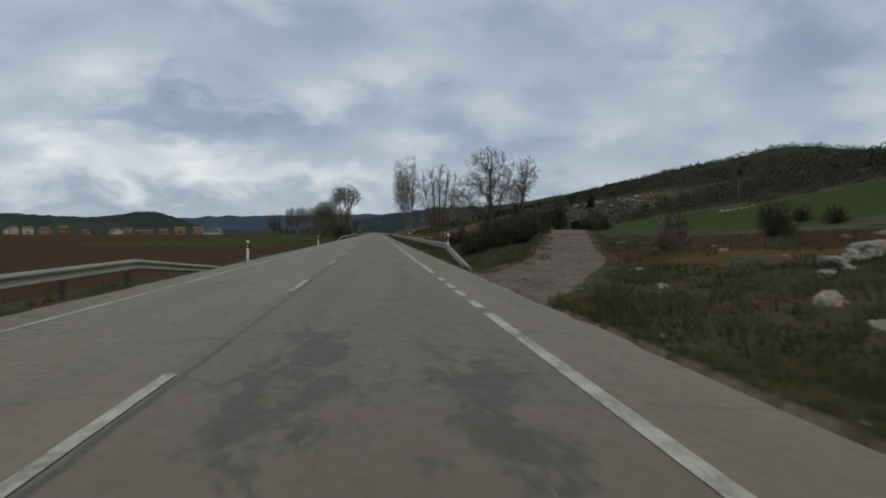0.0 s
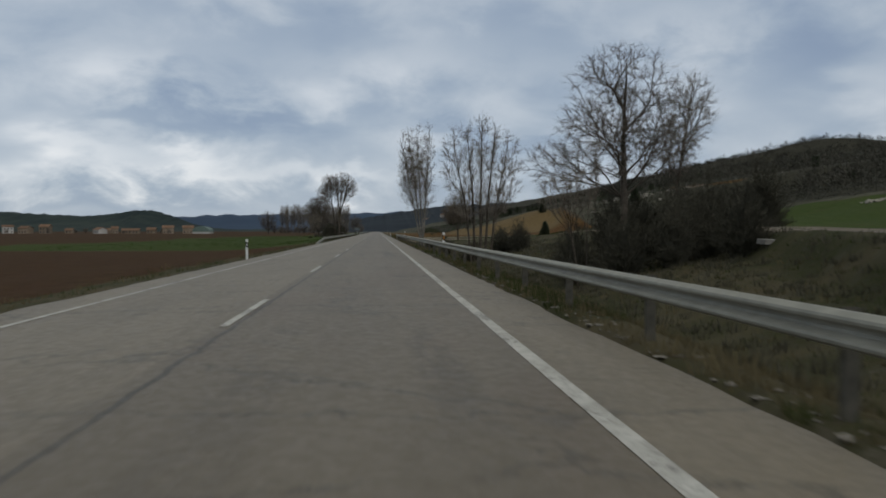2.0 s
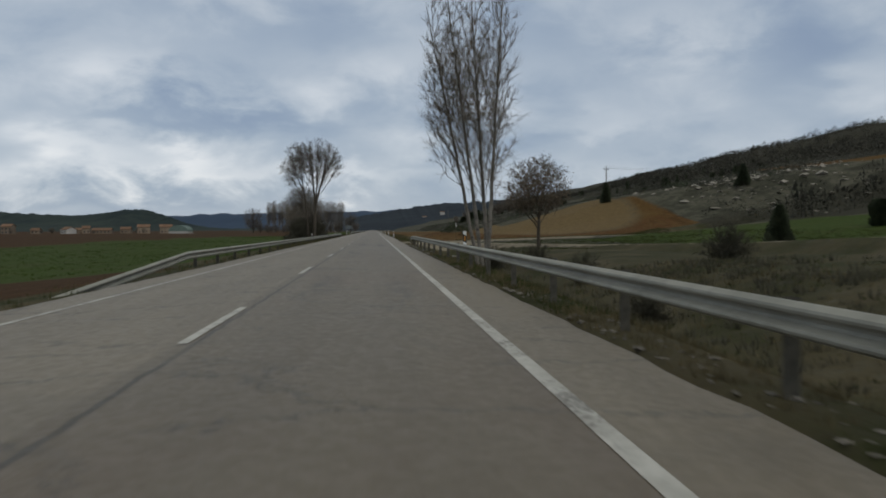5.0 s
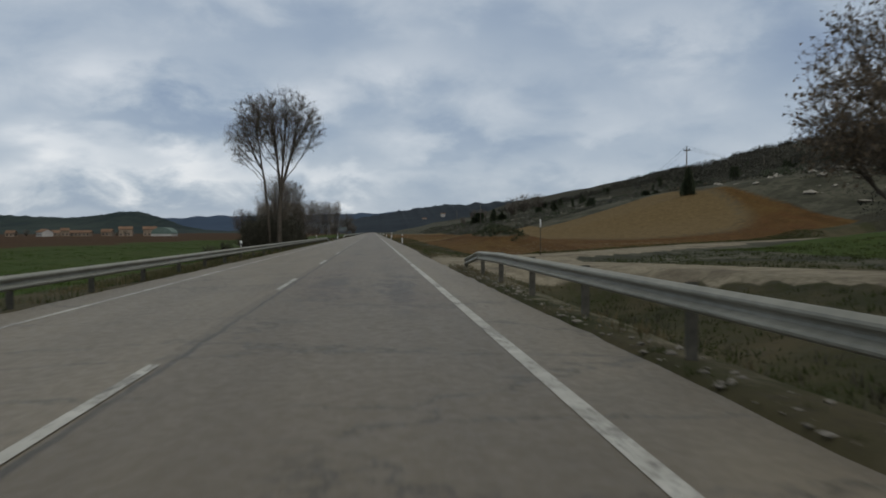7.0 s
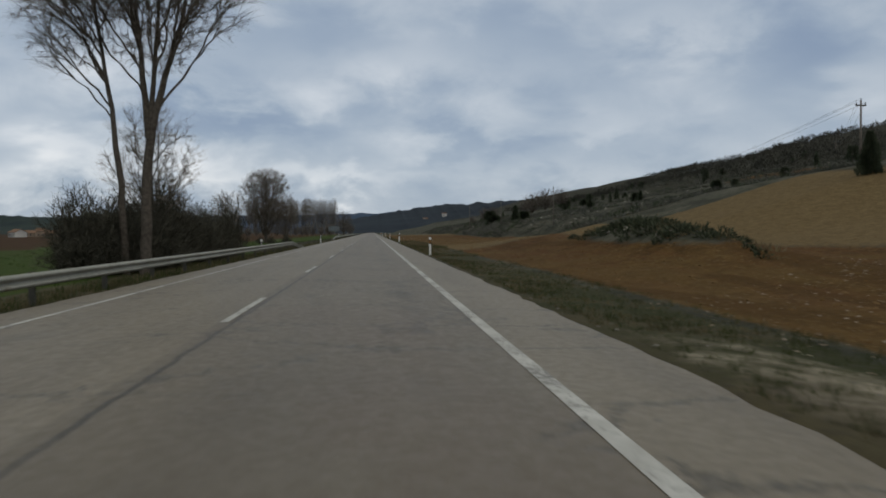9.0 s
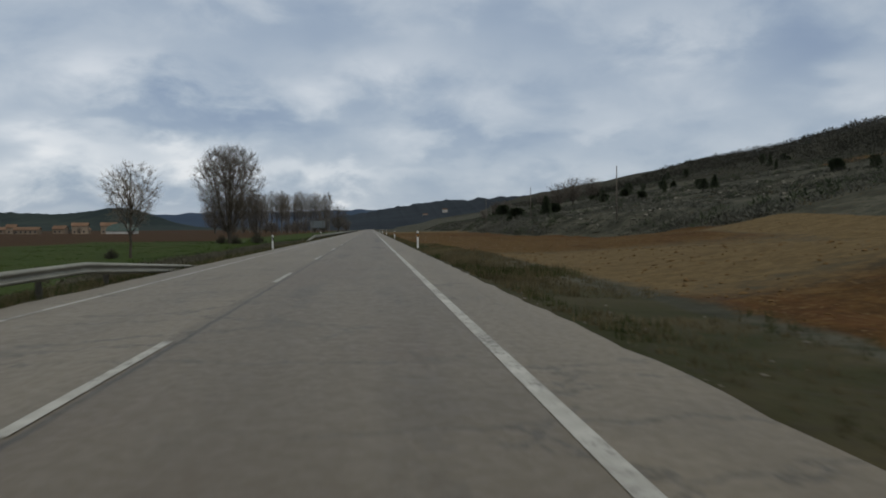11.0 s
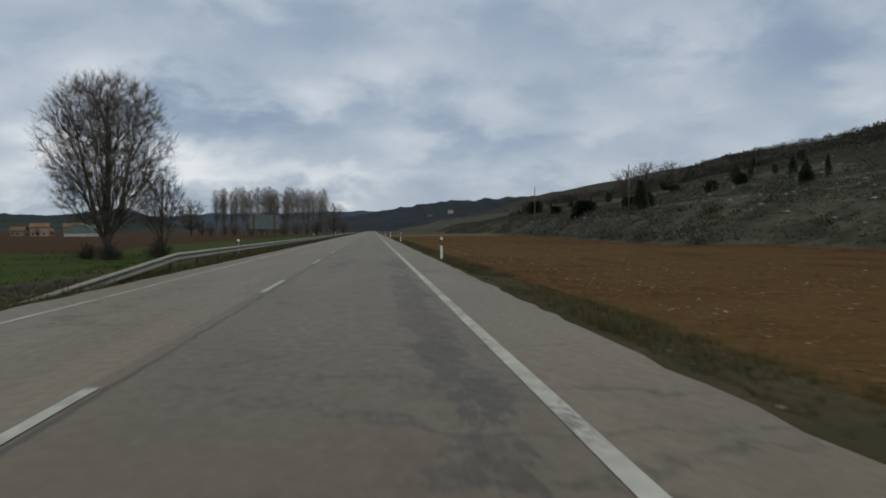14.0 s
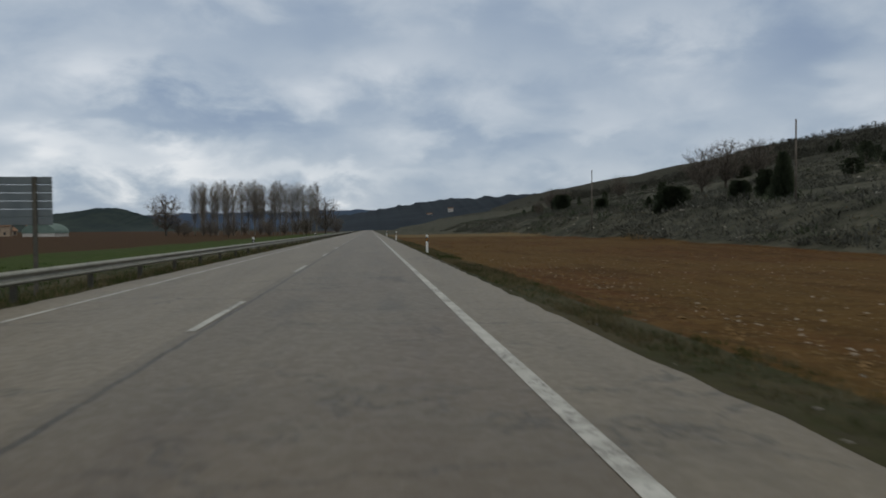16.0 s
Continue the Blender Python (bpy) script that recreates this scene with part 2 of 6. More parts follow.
def land_material():
    """The one ground sheet: soils, crops, verge, scrub and tracks by the plan of the fields."""
    m = bpy.data.materials.new("farmland")
    m.use_nodes = True
    tree = m.node_tree
    tree.nodes.clear()
    add, put, maths, mix, ramp, grain = nodes_of(tree)
    where = add("ShaderNodeTexCoord").outputs["Object"]
    rows = add("ShaderNodeVectorMath", operation="MULTIPLY")
    put(where, rows.inputs[0])
    rows.inputs[1].default_value = (1.0, 0.12, 1.0)
    furrow = grain(rows.outputs[0], 1.6, 4.0, 0.6)
    fine = grain(where, 5.0, 6.0, 0.65)
    clod = grain(where, 1.4, 6.0, 0.66)
    broad = grain(where, 0.045, 4.0, 0.55)
    patch = grain(where, 0.22, 5.0, 0.6, 0.5)
    za = add("ShaderNodeAttribute", attribute_name="soil")
    zb = add("ShaderNodeAttribute", attribute_name="cover")
    sa, sb = add("ShaderNodeSeparateColor"), add("ShaderNodeSeparateColor")
    put(za.outputs["Color"], sa.inputs[0])
    put(zb.outputs["Color"], sb.inputs[0])

    def edge(w, by=0.35):
        """Rag the border of a field."""
        return ramp(maths("ADD", w, maths("MULTIPLY", maths("SUBTRACT", clod, 0.5), by)), 0.38, 0.62)
    tex = maths("ADD", maths("MULTIPLY", clod, 0.5), maths("MULTIPLY", fine, 0.5))
    scrub = mix(ramp(patch, 0.36, 0.64), (0.042, 0.042, 0.031, 1), (0.092, 0.088, 0.066, 1))
    scrub = mix(maths("MULTIPLY", ramp(clod, 0.50, 0.66), 0.85), scrub, (0.034, 0.038, 0.023, 1))
    scrub = mix(maths("MULTIPLY", ramp(fine, 0.60, 0.72), 0.35), scrub, (0.20, 0.18, 0.15, 1))
    verge = mix(ramp(patch, 0.35, 0.65), (0.036, 0.040, 0.018, 1), (0.078, 0.067, 0.040, 1))
    verge = mix(maths("MULTIPLY", ramp(fine, 0.45, 0.65), 0.6), verge, (0.055, 0.048, 0.035, 1))
    red = mix(ramp(tex, 0.36, 0.64), (0.040, 0.021, 0.008, 1), (0.112, 0.062, 0.021, 1))
    red = mix(maths("MULTIPLY", ramp(furrow, 0.45, 0.62), 0.4), red, (0.085, 0.034, 0.014, 1))
    red = mix(maths("MULTIPLY", ramp(broad, 0.42, 0.60), 0.55), red, (0.100, 0.064, 0.021, 1))
    red = mix(maths("MULTIPLY", ramp(grain(where, 8.0, 4.0, 0.65), 0.60, 0.66), 0.75), red, (0.20, 0.145, 0.07, 1))
    rut = ramp(grain(rows.outputs[0], 0.5, 3.0, 0.5, 0.2), 0.55, 0.62)
    red = mix(maths("MULTIPLY", rut, 0.45), red, (0.050, 0.026, 0.008, 1))
    brown = mix(ramp(tex, 0.36, 0.64), (0.034, 0.020, 0.009, 1), (0.066, 0.038, 0.017, 1))
    brown = mix(maths("MULTIPLY", ramp(furrow, 0.45, 0.62), 0.4), brown, (0.050, 0.024, 0.014, 1))
    crop = mix(ramp(tex, 0.36, 0.64), (0.024, 0.040, 0.008, 1), (0.050, 0.074, 0.016, 1))
    crop = mix(maths("MULTIPLY", ramp(patch, 0.50, 0.68), 0.5), crop, (0.052, 0.050, 0.020, 1))
    crop = mix(maths("MULTIPLY", ramp(furrow, 0.50, 0.64), 0.35), crop, (0.070, 0.075, 0.026, 1))
    tan = mix(ramp(tex, 0.36, 0.64), (0.096, 0.067, 0.031, 1), (0.158, 0.113, 0.056, 1))
    gravel = mix(ramp(tex, 0.36, 0.64), (0.155, 0.135, 0.098, 1), (0.265, 0.232, 0.172, 1))
    xyz = add("ShaderNodeSeparateXYZ")
    put(where, xyz.inputs[0])
    gravel = mix(ramp(xyz.outputs[1], 50.0, 130.0), mix(ramp(tex, 0.36, 0.64), (0.100, 0.086, 0.074, 1), (0.190, 0.166, 0.142, 1)), gravel)
    gravel = mix(maths("MULTIPLY", ramp(patch, 0.50, 0.62), 0.5), gravel, (0.085, 0.068, 0.052, 1))
    hole = ramp(maths("ADD", maths("MULTIPLY", grain(where, 0.9, 6.0, 0.68, 0.6), 0.75), maths("MULTIPLY", fine, 0.25)), 0.52, 0.60)
    gravel = mix(maths("MULTIPLY", hole, 0.5), gravel, (0.060, 0.050, 0.043, 1))
    zc = add("ShaderNodeAttribute", attribute_name="wood")
    colour = mix(edge(zc.outputs["Fac"], 0.6), scrub, mix(ramp(tex, 0.36, 0.64), (0.026, 0.026, 0.018, 1), (0.056, 0.053, 0.039, 1)))
    colour = mix(edge(sa.outputs[0]), colour, red)
    colour = mix(edge(sa.outputs[1]), colour, brown)
    colour = mix(edge(sa.outputs[2]), colour, tan)
    colour = mix(edge(sb.outputs[0]), colour, crop)
    colour = mix(edge(sb.outputs[1], 0.7), colour, verge)
    colour = mix(edge(sb.outputs[2], 0.5), colour, gravel)
    shader = add("ShaderNodeBsdfPrincipled")
    put(colour, shader.inputs["Base Color"])
    shader.inputs["Roughness"].default_value = 0.95
    shader.inputs["Specular IOR Level"].default_value = 0.04
    relief = add("ShaderNodeBump")
    relief.inputs["Strength"].default_value = 0.55
    relief.inputs["Distance"].default_value = 0.12
    put(tex, relief.inputs["Height"])
    put(relief.outputs[0], shader.inputs["Normal"])
    put(shader.outputs[0], add("ShaderNodeOutputMaterial").inputs[0])
    return m


ASPHALT, PAINT, LAND = asphalt_material(), paint_material(), land_material()
GALVANISED = material("weathered_galvanised_steel", (0.20, 0.198, 0.168), (0.31, 0.304, 0.262), 6.0, 0.68, 0.1, 0.2, (0.16, 0.11, 0.07), 2.2, 0.66)
POST_STEEL = material("dull_post_steel", (0.052, 0.049, 0.040), (0.105, 0.098, 0.080), 8.0, 0.75, 0.15, 0.0, (0.09, 0.06, 0.04), 5.0, 0.6, gloss=0.15)
WHITE_PLASTIC = material("white_plastic", (0.62, 0.62, 0.60), (0.76, 0.76, 0.74), 5.0, 0.5, 0.05, 0.0, (0.36, 0.32, 0.26), 9.0, 0.66)
BLACK_PLASTIC = material("black_plastic", (0.012, 0.012, 0.012), (0.03, 0.03, 0.03), 6.0, 0.5, 0.05)
AMBER = material("amber_reflector", (0.42, 0.17, 0.02), (0.55, 0.24, 0.03), 40.0, 0.3, 0.2)
CLEAR_REFLECTOR = material("silver_reflector", (0.55, 0.55, 0.52), (0.7, 0.7, 0.68), 40.0, 0.3, 0.2)
BARK = material("grey_brown_bark", (0.050, 0.042, 0.033), (0.115, 0.098, 0.080), 7.0, 0.92, 0.6, gloss=0.05)
PALE_BARK = material("pale_poplar_bark", (0.110, 0.100, 0.085), (0.235, 0.215, 0.185), 5.0, 0.9, 0.5, 0.0, (0.05, 0.045, 0.04), 3.0, 0.6, gloss=0.05)
TWIG = material("winter_twigs", (0.095, 0.080, 0.066), (0.175, 0.150, 0.125), 3.0, 0.95, 0.0, gloss=0.05)
PALE_TWIG = material("pale_poplar_twigs", (0.140, 0.120, 0.098), (0.250, 0.215, 0.175), 3.0, 0.95, 0.0, gloss=0.05)
BUSH_TWIG = material("bramble_twigs", (0.042, 0.041, 0.030), (0.092, 0.086, 0.066), 3.0, 0.95, 0.0, gloss=0.05)
DRY_LEAF = material("withered_leaves", (0.10, 0.078, 0.055), (0.20, 0.155, 0.11), 3.0, 0.9, 0.0, gloss=0.05)
JUNIPER = material("dark_juniper", (0.036, 0.046, 0.028), (0.088, 0.100, 0.062), 4.0, 0.95, 0.0, gloss=0.05)
HEATH = material("grey_heath", (0.046, 0.047, 0.038), (0.125, 0.124, 0.102), 0.22, 0.95, 0.0, gloss=0.05)
MOUND_GREEN = material("mound_scrub", (0.028, 0.036, 0.020), (0.070, 0.078, 0.048), 2.0, 0.95, 0.0, gloss=0.05)
WEED = material("grey_weeds", (0.056, 0.054, 0.038), (0.125, 0.116, 0.084), 0.8, 0.95, 0.0, gloss=0.05)
GRASS_DRY = material("dry_grass", (0.065, 0.056, 0.030), (0.165, 0.135, 0.075), 1.2, 0.9, 0.0, gloss=0.05)
CROP_GREEN = material("young_cereal", (0.022, 0.040, 0.009), (0.048, 0.076, 0.018), 0.8, 0.9, 0.0, gloss=0.05)
GRASS_GREEN = material("verge_grass", (0.026, 0.036, 0.012), (0.062, 0.072, 0.026), 1.2, 0.9, 0.0, gloss=0.05)
STONE = material("pale_limestone", (0.18, 0.165, 0.135), (0.34, 0.315, 0.27), 3.0, 0.95, 0.5, gloss=0.05)
RUBBLE = material("crumbled_asphalt", (0.10, 0.092, 0.078), (0.24, 0.22, 0.19), 3.0, 0.95, 0.4, gloss=0.05)
PALE_CLOD = material("dusty_field_stone", (0.17, 0.13, 0.09), (0.32, 0.27, 0.21), 3.0, 0.95, 0.4, gloss=0.05)
CLOD = material("soil_clods", (0.085, 0.048, 0.017), (0.18, 0.115, 0.055), 1.0, 0.95, 0.4, gloss=0.05)
WOOD_POLE = material("weathered_pole_wood", (0.085, 0.070, 0.055), (0.17, 0.145, 0.12), 6.0, 0.9, 0.4)
CONCRETE = material("grey_concrete", (0.15, 0.143, 0.13), (0.25, 0.24, 0.22), 4.0, 0.9, 0.3)
WALL_OCHRE = material("ochre_render", (0.17, 0.130, 0.092), (0.26, 0.205, 0.150), 0.6, 0.9, 0.1, by_piece=0.25)
WALL_WHITE = material("white_render", (0.38, 0.36, 0.33), (0.52, 0.50, 0.46), 0.6, 0.9, 0.1, by_piece=0.15)
ROOF_TILE = material("red_roof_tiles", (0.12, 0.070, 0.042), (0.19, 0.112, 0.07), 1.5, 0.9, 0.3, by_piece=0.2)
GREEN_SHEET = material("green_sheet_roof", (0.085, 0.13, 0.11), (0.14, 0.19, 0.165), 0.5, 0.7, 0.1)
DARK_GLASS = material("dark_window_glass", (0.02, 0.022, 0.025), (0.05, 0.052, 0.055), 0.8, 0.2, 0.0)
SIGN_BACK = material("grey_sign_back", (0.11, 0.13, 0.135), (0.17, 0.19, 0.195), 2.0, 0.6, 0.05, 0.3)
FAR_WOOD = material("far_oak_wood", (0.030, 0.032, 0.025), (0.090, 0.084, 0.068), 0.10, 0.98, 0.0, bump_scale=0.3, gloss=0.05)
# wooded hills; the blue of distance haze is mixed into their base colour
FAR_HAZE = material("far_blue_hills", (0.036, 0.056, 0.092), (0.050, 0.074, 0.114), 0.01, 1.0, 0.0, gloss=0.05)
FAR_HILL = material("far_wooded_hill", (0.016, 0.022, 0.030), (0.034, 0.042, 0.050), 0.03, 1.0, 0.0, gloss=0.05)
FAR_LOW = material("far_low_hills", (0.018, 0.028, 0.030), (0.044, 0.056, 0.048), 0.012, 1.0, 0.0, gloss=0.05)
WIRE = material("dark_cable", (0.03, 0.03, 0.03), (0.06, 0.06, 0.06), 3.0, 0.6, 0.0)

# ---- shared mesh helpers ----


def link_mesh(name, mesh, mat, parent=None, label=""):
    ob = new(name, mesh)
    if mat is not None and not mesh.materials:
        mesh.materials.append(mat)
    if parent is not None:
        ob.parent = parent
    if label:
        ob["label"] = label
    return ob


def part(name, bm, mat, parent=None, label="", smooth=False):
    mesh = bpy.data.meshes.new(name)
    bm.normal_update()
    bm.to_mesh(mesh)
    bm.free()
    if smooth:
        mesh.shade_smooth()
    return link_mesh(name, mesh, mat, parent, label)


def soup(name, verts, faces, mat, parent=None, label="", smooth=False):
    """A mesh from arrays of made vertices and faces."""
    mesh = bpy.data.meshes.new(name)
    mesh.from_pydata(np.asarray(verts).tolist() if isinstance(verts, np.ndarray) else verts, [], np.asarray(faces).tolist() if isinstance(faces, np.ndarray) else faces)
    mesh.validate()
    if smooth:
        mesh.shade_smooth()
    return link_mesh(name, mesh, mat, parent, label)


def thing(name, x, y, z, label, category, group="", turn=0.0, kind=""):
    ob = new(name)
    ob.empty_display_size = 0.2
    ob.matrix_basis = pose(x, y, z, 0, 0, turn)
    return tagged(ob, label, category, group, kind)


def box(bm, cx, cy, cz, sx, sy, sz, bevel=0.0):
    made = bmesh.ops.create_cube(bm, size=1.0, matrix=Matrix.Translation((cx, cy, cz)) @ Matrix.Diagonal((sx, sy, sz, 1)))
    if bevel:
        edges = {e for v in made["verts"] for e in v.link_edges}
        bmesh.ops.bevel(bm, geom=list(edges), offset=bevel, segments=2, affect="EDGES", profile=0.6)
    return bm


# ---- lie of the land ----
ROAD_MID = -1.70
TABLE = np.random.RandomState(7).rand(256, 256)


def cells(x, y, size, shift=0.0):
    """Smooth value noise, 0 to 1."""
    u, v = x / size + 37.7 + shift, y / size + 91.3 + shift * 1.7
    i, j = np.floor(u).astype(int), np.floor(v).astype(int)
    a, b = u - i, v - j
    a, b = a * a * (3 - 2 * a), b * b * (3 - 2 * b)
    g = lambda p, q: TABLE[p % 256, q % 256]
    return (g(i, j) * (1 - a) + g(i + 1, j) * a) * (1 - b) + (g(i, j + 1) * (1 - a) + g(i + 1, j + 1) * a) * b


def step(low, high, v):
    t = np.clip((v - low) / (high - low), 0, 1)
    return t * t * (3 - 2 * t)


def hump(x, y, cx, cy, rx, ry):
    return np.exp(-((x - cx) / rx) ** 2 - ((y - cy) / ry) ** 2)


TRACK_ONE = [(2.6, 16.5), (5.0, 23), (7.8, 30.5), (10.6, 42), (14.6, 57), (20.5, 80), (25, 105), (25, 125), (23, 150), (17, 168), (10, 179), (4.6, 184)]
TRACK_RISE = ([14, 24, 34, 44, 58, 80, 125, 150, 168, 179, 184], [-0.17, -0.08, 0.15, 0.5, 1.0, 1.4, 1.3, 0.3, -0.15, -0.17, -0.17])
TRACK_TWO = [(6, 187), (14, 194), (26, 207), (46, 222), (60, 226)]


def near_line(x, y, line):
    best = np.full(np.shape(x), 1e9)
    for (ax, ay), (bx, by) in zip(line, line[1:]):
        dx, dy = bx - ax, by - ay
        t = np.clip(((x - ax) * dx + (y - ay) * dy) / (dx * dx + dy * dy), 0, 1)
        best = np.minimum(best, np.hypot(x - ax - t * dx, y - ay - t * dy))
    return best


def height(x, y):
    """Height of the bare ground; the road's crown is 0."""
    x, y = np.asarray(x, float), np.asarray(y, float)
    off = x - ROAD_MID
    # right: a slope that climbs to a fifth of its distance
    start = 27 + 7 * np.exp(-((y - 335) / 25) ** 2) + 4 * step(410, 450, y)
    full = np.interp(y, [150, 200, 222, 245, 262, 285, 300], [122, 140, 160, 92, 58, 46, 50])
    climb = step(8, full, x)
    bank = np.interp(x - start, [0, 9, 22, 45, 80], [0, 0.55, 0.66, 0.82, 1.0])
    late = step(275, 330, y)
    climb = climb * (1 - late) + bank * late
    # a scrub shoulder, then a steeper wooded brow behind it that falls away towards the south
    brow = np.interp(y, [0, 300, 380, 450, 530, 590, 660, 700, 900], [0.110, 0.128, 0.149, 0.165, 0.199, 0.210, 0.200, 0.198, 0.205])
    foot = np.minimum(0.168, brow + 0.030)
    beyond = step(540, 620, y)
    foot = foot - 0.018 * beyond
    crest = foot + (brow - foot) * step(95 + 60 * beyond, 210 + 75 * beyond, x)
    rise = crest * np.maximum(x - 1.35 * np.maximum(x - 316, 0), 220) * climb
    rise = np.where(x < 316, crest * x * climb, rise)
    rise = np.where(x > 8, rise, 0.0)
    right = -0.35 + rise + 0.35 * (cells(x, y, 9) - 0.5) * step(8, 25, x) + 3.0 * (cells(x, y, 45) - 0.5) * step(45, 110, x) + 0.4 * (cells(x, y * 0.22, 5, 4) - 0.5) * step(32, 55, x) + 4.0 * (cells(x, y, 70, 11) - 0.5) * step(150, 240, x)
    shelf = step(45, 65, y) * (1 - step(118, 150, y))
    right = right + 1.15 * step(11, 22, x) * shelf + 0.85 * step(5.5, 14, x) * (1 - step(45, 65, y))
    ditch = step(24, 44, y) * (1 - step(172, 182, y))
    right = right - 1.15 * np.exp(-((x - 7.8) / 3.0) ** 2) * ditch
    # a low ridge along the red field, with a stony mound on it
    right = right + 1.15 * np.exp(-((x - 14.0) / 4.5) ** 2) * step(204, 226, y) * (1 - step(248, 285, y))
    right = right + 0.75 * hump(x, y, 13.0, 227.5, 1.5, 7.5)
    right = right + 0.35 * np.exp(-((x - 5.0) / 1.6) ** 2) * step(255, 275, y) * (1 - step(288, 310, y))
    # left: flat valley fields below the road
    left = -0.45 - 0.85 * step(-7, -20, x) + 0.25 * (cells(x, y, 14, 3) - 0.5) * step(-7, -12, x)
    land = np.where(off > 0, right, left)
    off = np.where(off < 0, off - 0.95, off)
    # verges fall from the road's edge
    rim = -0.025 * 5.0 - 0.05
    w = step(5.0, 7.6, np.abs(off))
    z = rim * (1 - w) + land * w + 0.07 * (cells(x, y, 1.7, 5) - 0.5) * step(4.9, 6.0, np.abs(off))
    z = np.where(np.abs(off) < 4.8, -0.35, z)
    for line in (TRACK_ONE, TRACK_TWO):
        d = near_line(x, y, line)
        bed = np.interp(y, *TRACK_RISE) if line is TRACK_ONE else -0.17 + 0.012 * np.maximum(x - 6, 0)
        flat = (1 - step(1.7, 3.6, d)) * step(4.95, 5.6, off)
        z = z * (1 - flat) + bed * flat
    # far off, the ground sinks a little under the hills
    return z


def ground_at(x, y):
    return float(height(np.array([x]), np.array([y]))[0])


def spread(near, step_near, far, grow):
    out, s = [0.0], step_near
    while out[-1] < far:
        if out[-1] > near:
            s *= grow
        out.append(out[-1] + s)
    return out


def make_ground():
    xr = [3.25 + v for v in spread(14, 0.45, 4600, 1.075)]
    xl = [-5.85 - v for v in spread(10, 0.5, 4600, 1.09)]
    xs = np.array(sorted(xl + [-5.6, -4.6, -1.75, 1.5, 2.85, 3.08] + xr + list(range(62, 352, 7))))
    ys = np.concatenate([-np.array(spread(20, 1.4, 600, 1.3))[:0:-1], np.arange(0, 410, 1.1), 410 + np.array(spread(60, 2.0, 4400, 1.06))])
    X, Y = np.meshgrid(xs, ys)
    Z = height(X, Y)
    nx, ny = len(xs), len(ys)
    i = np.arange(nx * ny).reshape(ny, nx)
    faces = np.stack([i[:-1, :-1], i[:-1, 1:], i[1:, 1:], i[1:, :-1]], -1).reshape(-1, 4)
    ob = soup("ground", np.stack([X, Y, Z], -1).reshape(-1, 3), faces, LAND, smooth=True)
    tagged(ob, "ploughed red and green farmland with scrubby slopes beside the road", "ground", kind="structure")
    off = X - ROAD_MID
    off = np.where(off < 0, off - 0.95, off)
    ragged = 6 * (cells(X, Y, 22, 9) - 0.5)
    edge_x = 6.6 + 30 * step(270, 335, Y) + 4 * step(400, 440, Y) + 0.6 * ragged
    start = 27 + 7 * np.exp(-((Y - 335) / 25) ** 2) + 4 * step(410, 450, Y) + 0.4 * ragged
    # red field between the second track and the scrub slope
    T2 = np.interp(X, [p[0] for p in TRACK_TWO], [p[1] for p in TRACK_TWO])
    red = step(T2 + 4.5, T2 + 7, Y) * step(5.6 - 1.6 * step(270, 290, Y), 7.4 - 2.6 * step(270, 290, Y), X) * np.where(Y < 275, step(58 + ragged, 54 + ragged, X), step(start + 2, start, X)) * step(560, 530, Y)
    red = red * (1 - hump(X, Y, 13.0, 227.5, 1.7, 8.0) * 1.4).clip(0, 1)
    tan = hump(X, Y, 38, 262, 13, 26) * 1.5 * red + red * step(470, 490, Y) + 0.62 * red * step(30, 14, X + ragged) * step(240, 256, Y) * step(300, 272, Y)
    tan = np.maximum(tan, step(235, 262, Y) * step(300, 280, Y) * step(20, 26, X) * step(52, 48, X) * red)
    # a strip of ploughed red on the hillside, and a scrap of it by the first track
    scrap = step(9.2, 10.6, X + 0.3 * ragged) * step(21, 18, X + 0.5 * ragged) * step(19, 22.5, Y) * step(37, 34, Y) * step(0.1, 0.25, cells(X, Y, 3.5, 21))
    red = np.maximum(red, scrap)
    red = np.maximum(red, step(92, 94, X + 0.6 * ragged) * step(104, 101, X + 0.6 * ragged) * step(235, 245, Y) * step(395, 380, Y))
    # left fields
    brown = step(-6.2, -7.4, X) * step(146 + ragged, 140 + ragged, Y)
    brown = np.maximum(brown, step(-55, -60, X + 2 * ragged) * step(640, 600, Y) * step(-330, -300, X))
    brown = np.maximum(brown, step(-8, -10, X) * step(370, 380, Y + 0.5 * X) * step(-32, -37, X))
    green = step(-9, -10.5, X) * (1 - brown) * step(140, 144, Y) * step(900, 860, Y) * step(-500, -460, X)
    band = step(-18, -24, X) * step(100, 106, Y + 0.2 * ragged) * step(122, 116, Y)
    upper = np.interp(Y, [60, 100, 130, 190, 215], [100, 89, 81, 66, 50])
    green_r = step(30 - 9 * step(150, 175, Y), 33 - 9 * step(150, 175, Y), X + 0.5 * ragged) * step(upper, upper - 3, X + ragged) * step(60, 70, Y) * step(T2 - 3, T2 - 6, Y)
    crop = np.maximum(green, green_r)
    slim = 1.0 * step(270, 290, Y) * (X > 0)
    verge = np.maximum(step(8.3 - 1.7 * slim, 7.1 - 1.5 * slim, np.abs(off)) * 1.0, step(10, 7, X) * step(3, 5, X) * step(30, 38, Y) * step(188, 180, Y) * 0.9)
    verge = np.maximum(verge, step(4, 6, X) * step(33 - 12 * step(150, 175, Y), 28 - 10 * step(150, 175, Y), X) * step(188, 182, Y) * 0.6 * (1 - scrap))
    verge = np.maximum(verge, step(4, 6, X) * step(60, 50, X) * step(T2 + 1, T2 + 2, Y) * step(T2 + 7, T2 + 5, Y) * 0.9)
    verge = np.maximum(verge, step(-10.6, -9.0, X + 4.0 * step(270, 290, Y)) * step(142, 146, Y) * (X < 0) * 1.0)
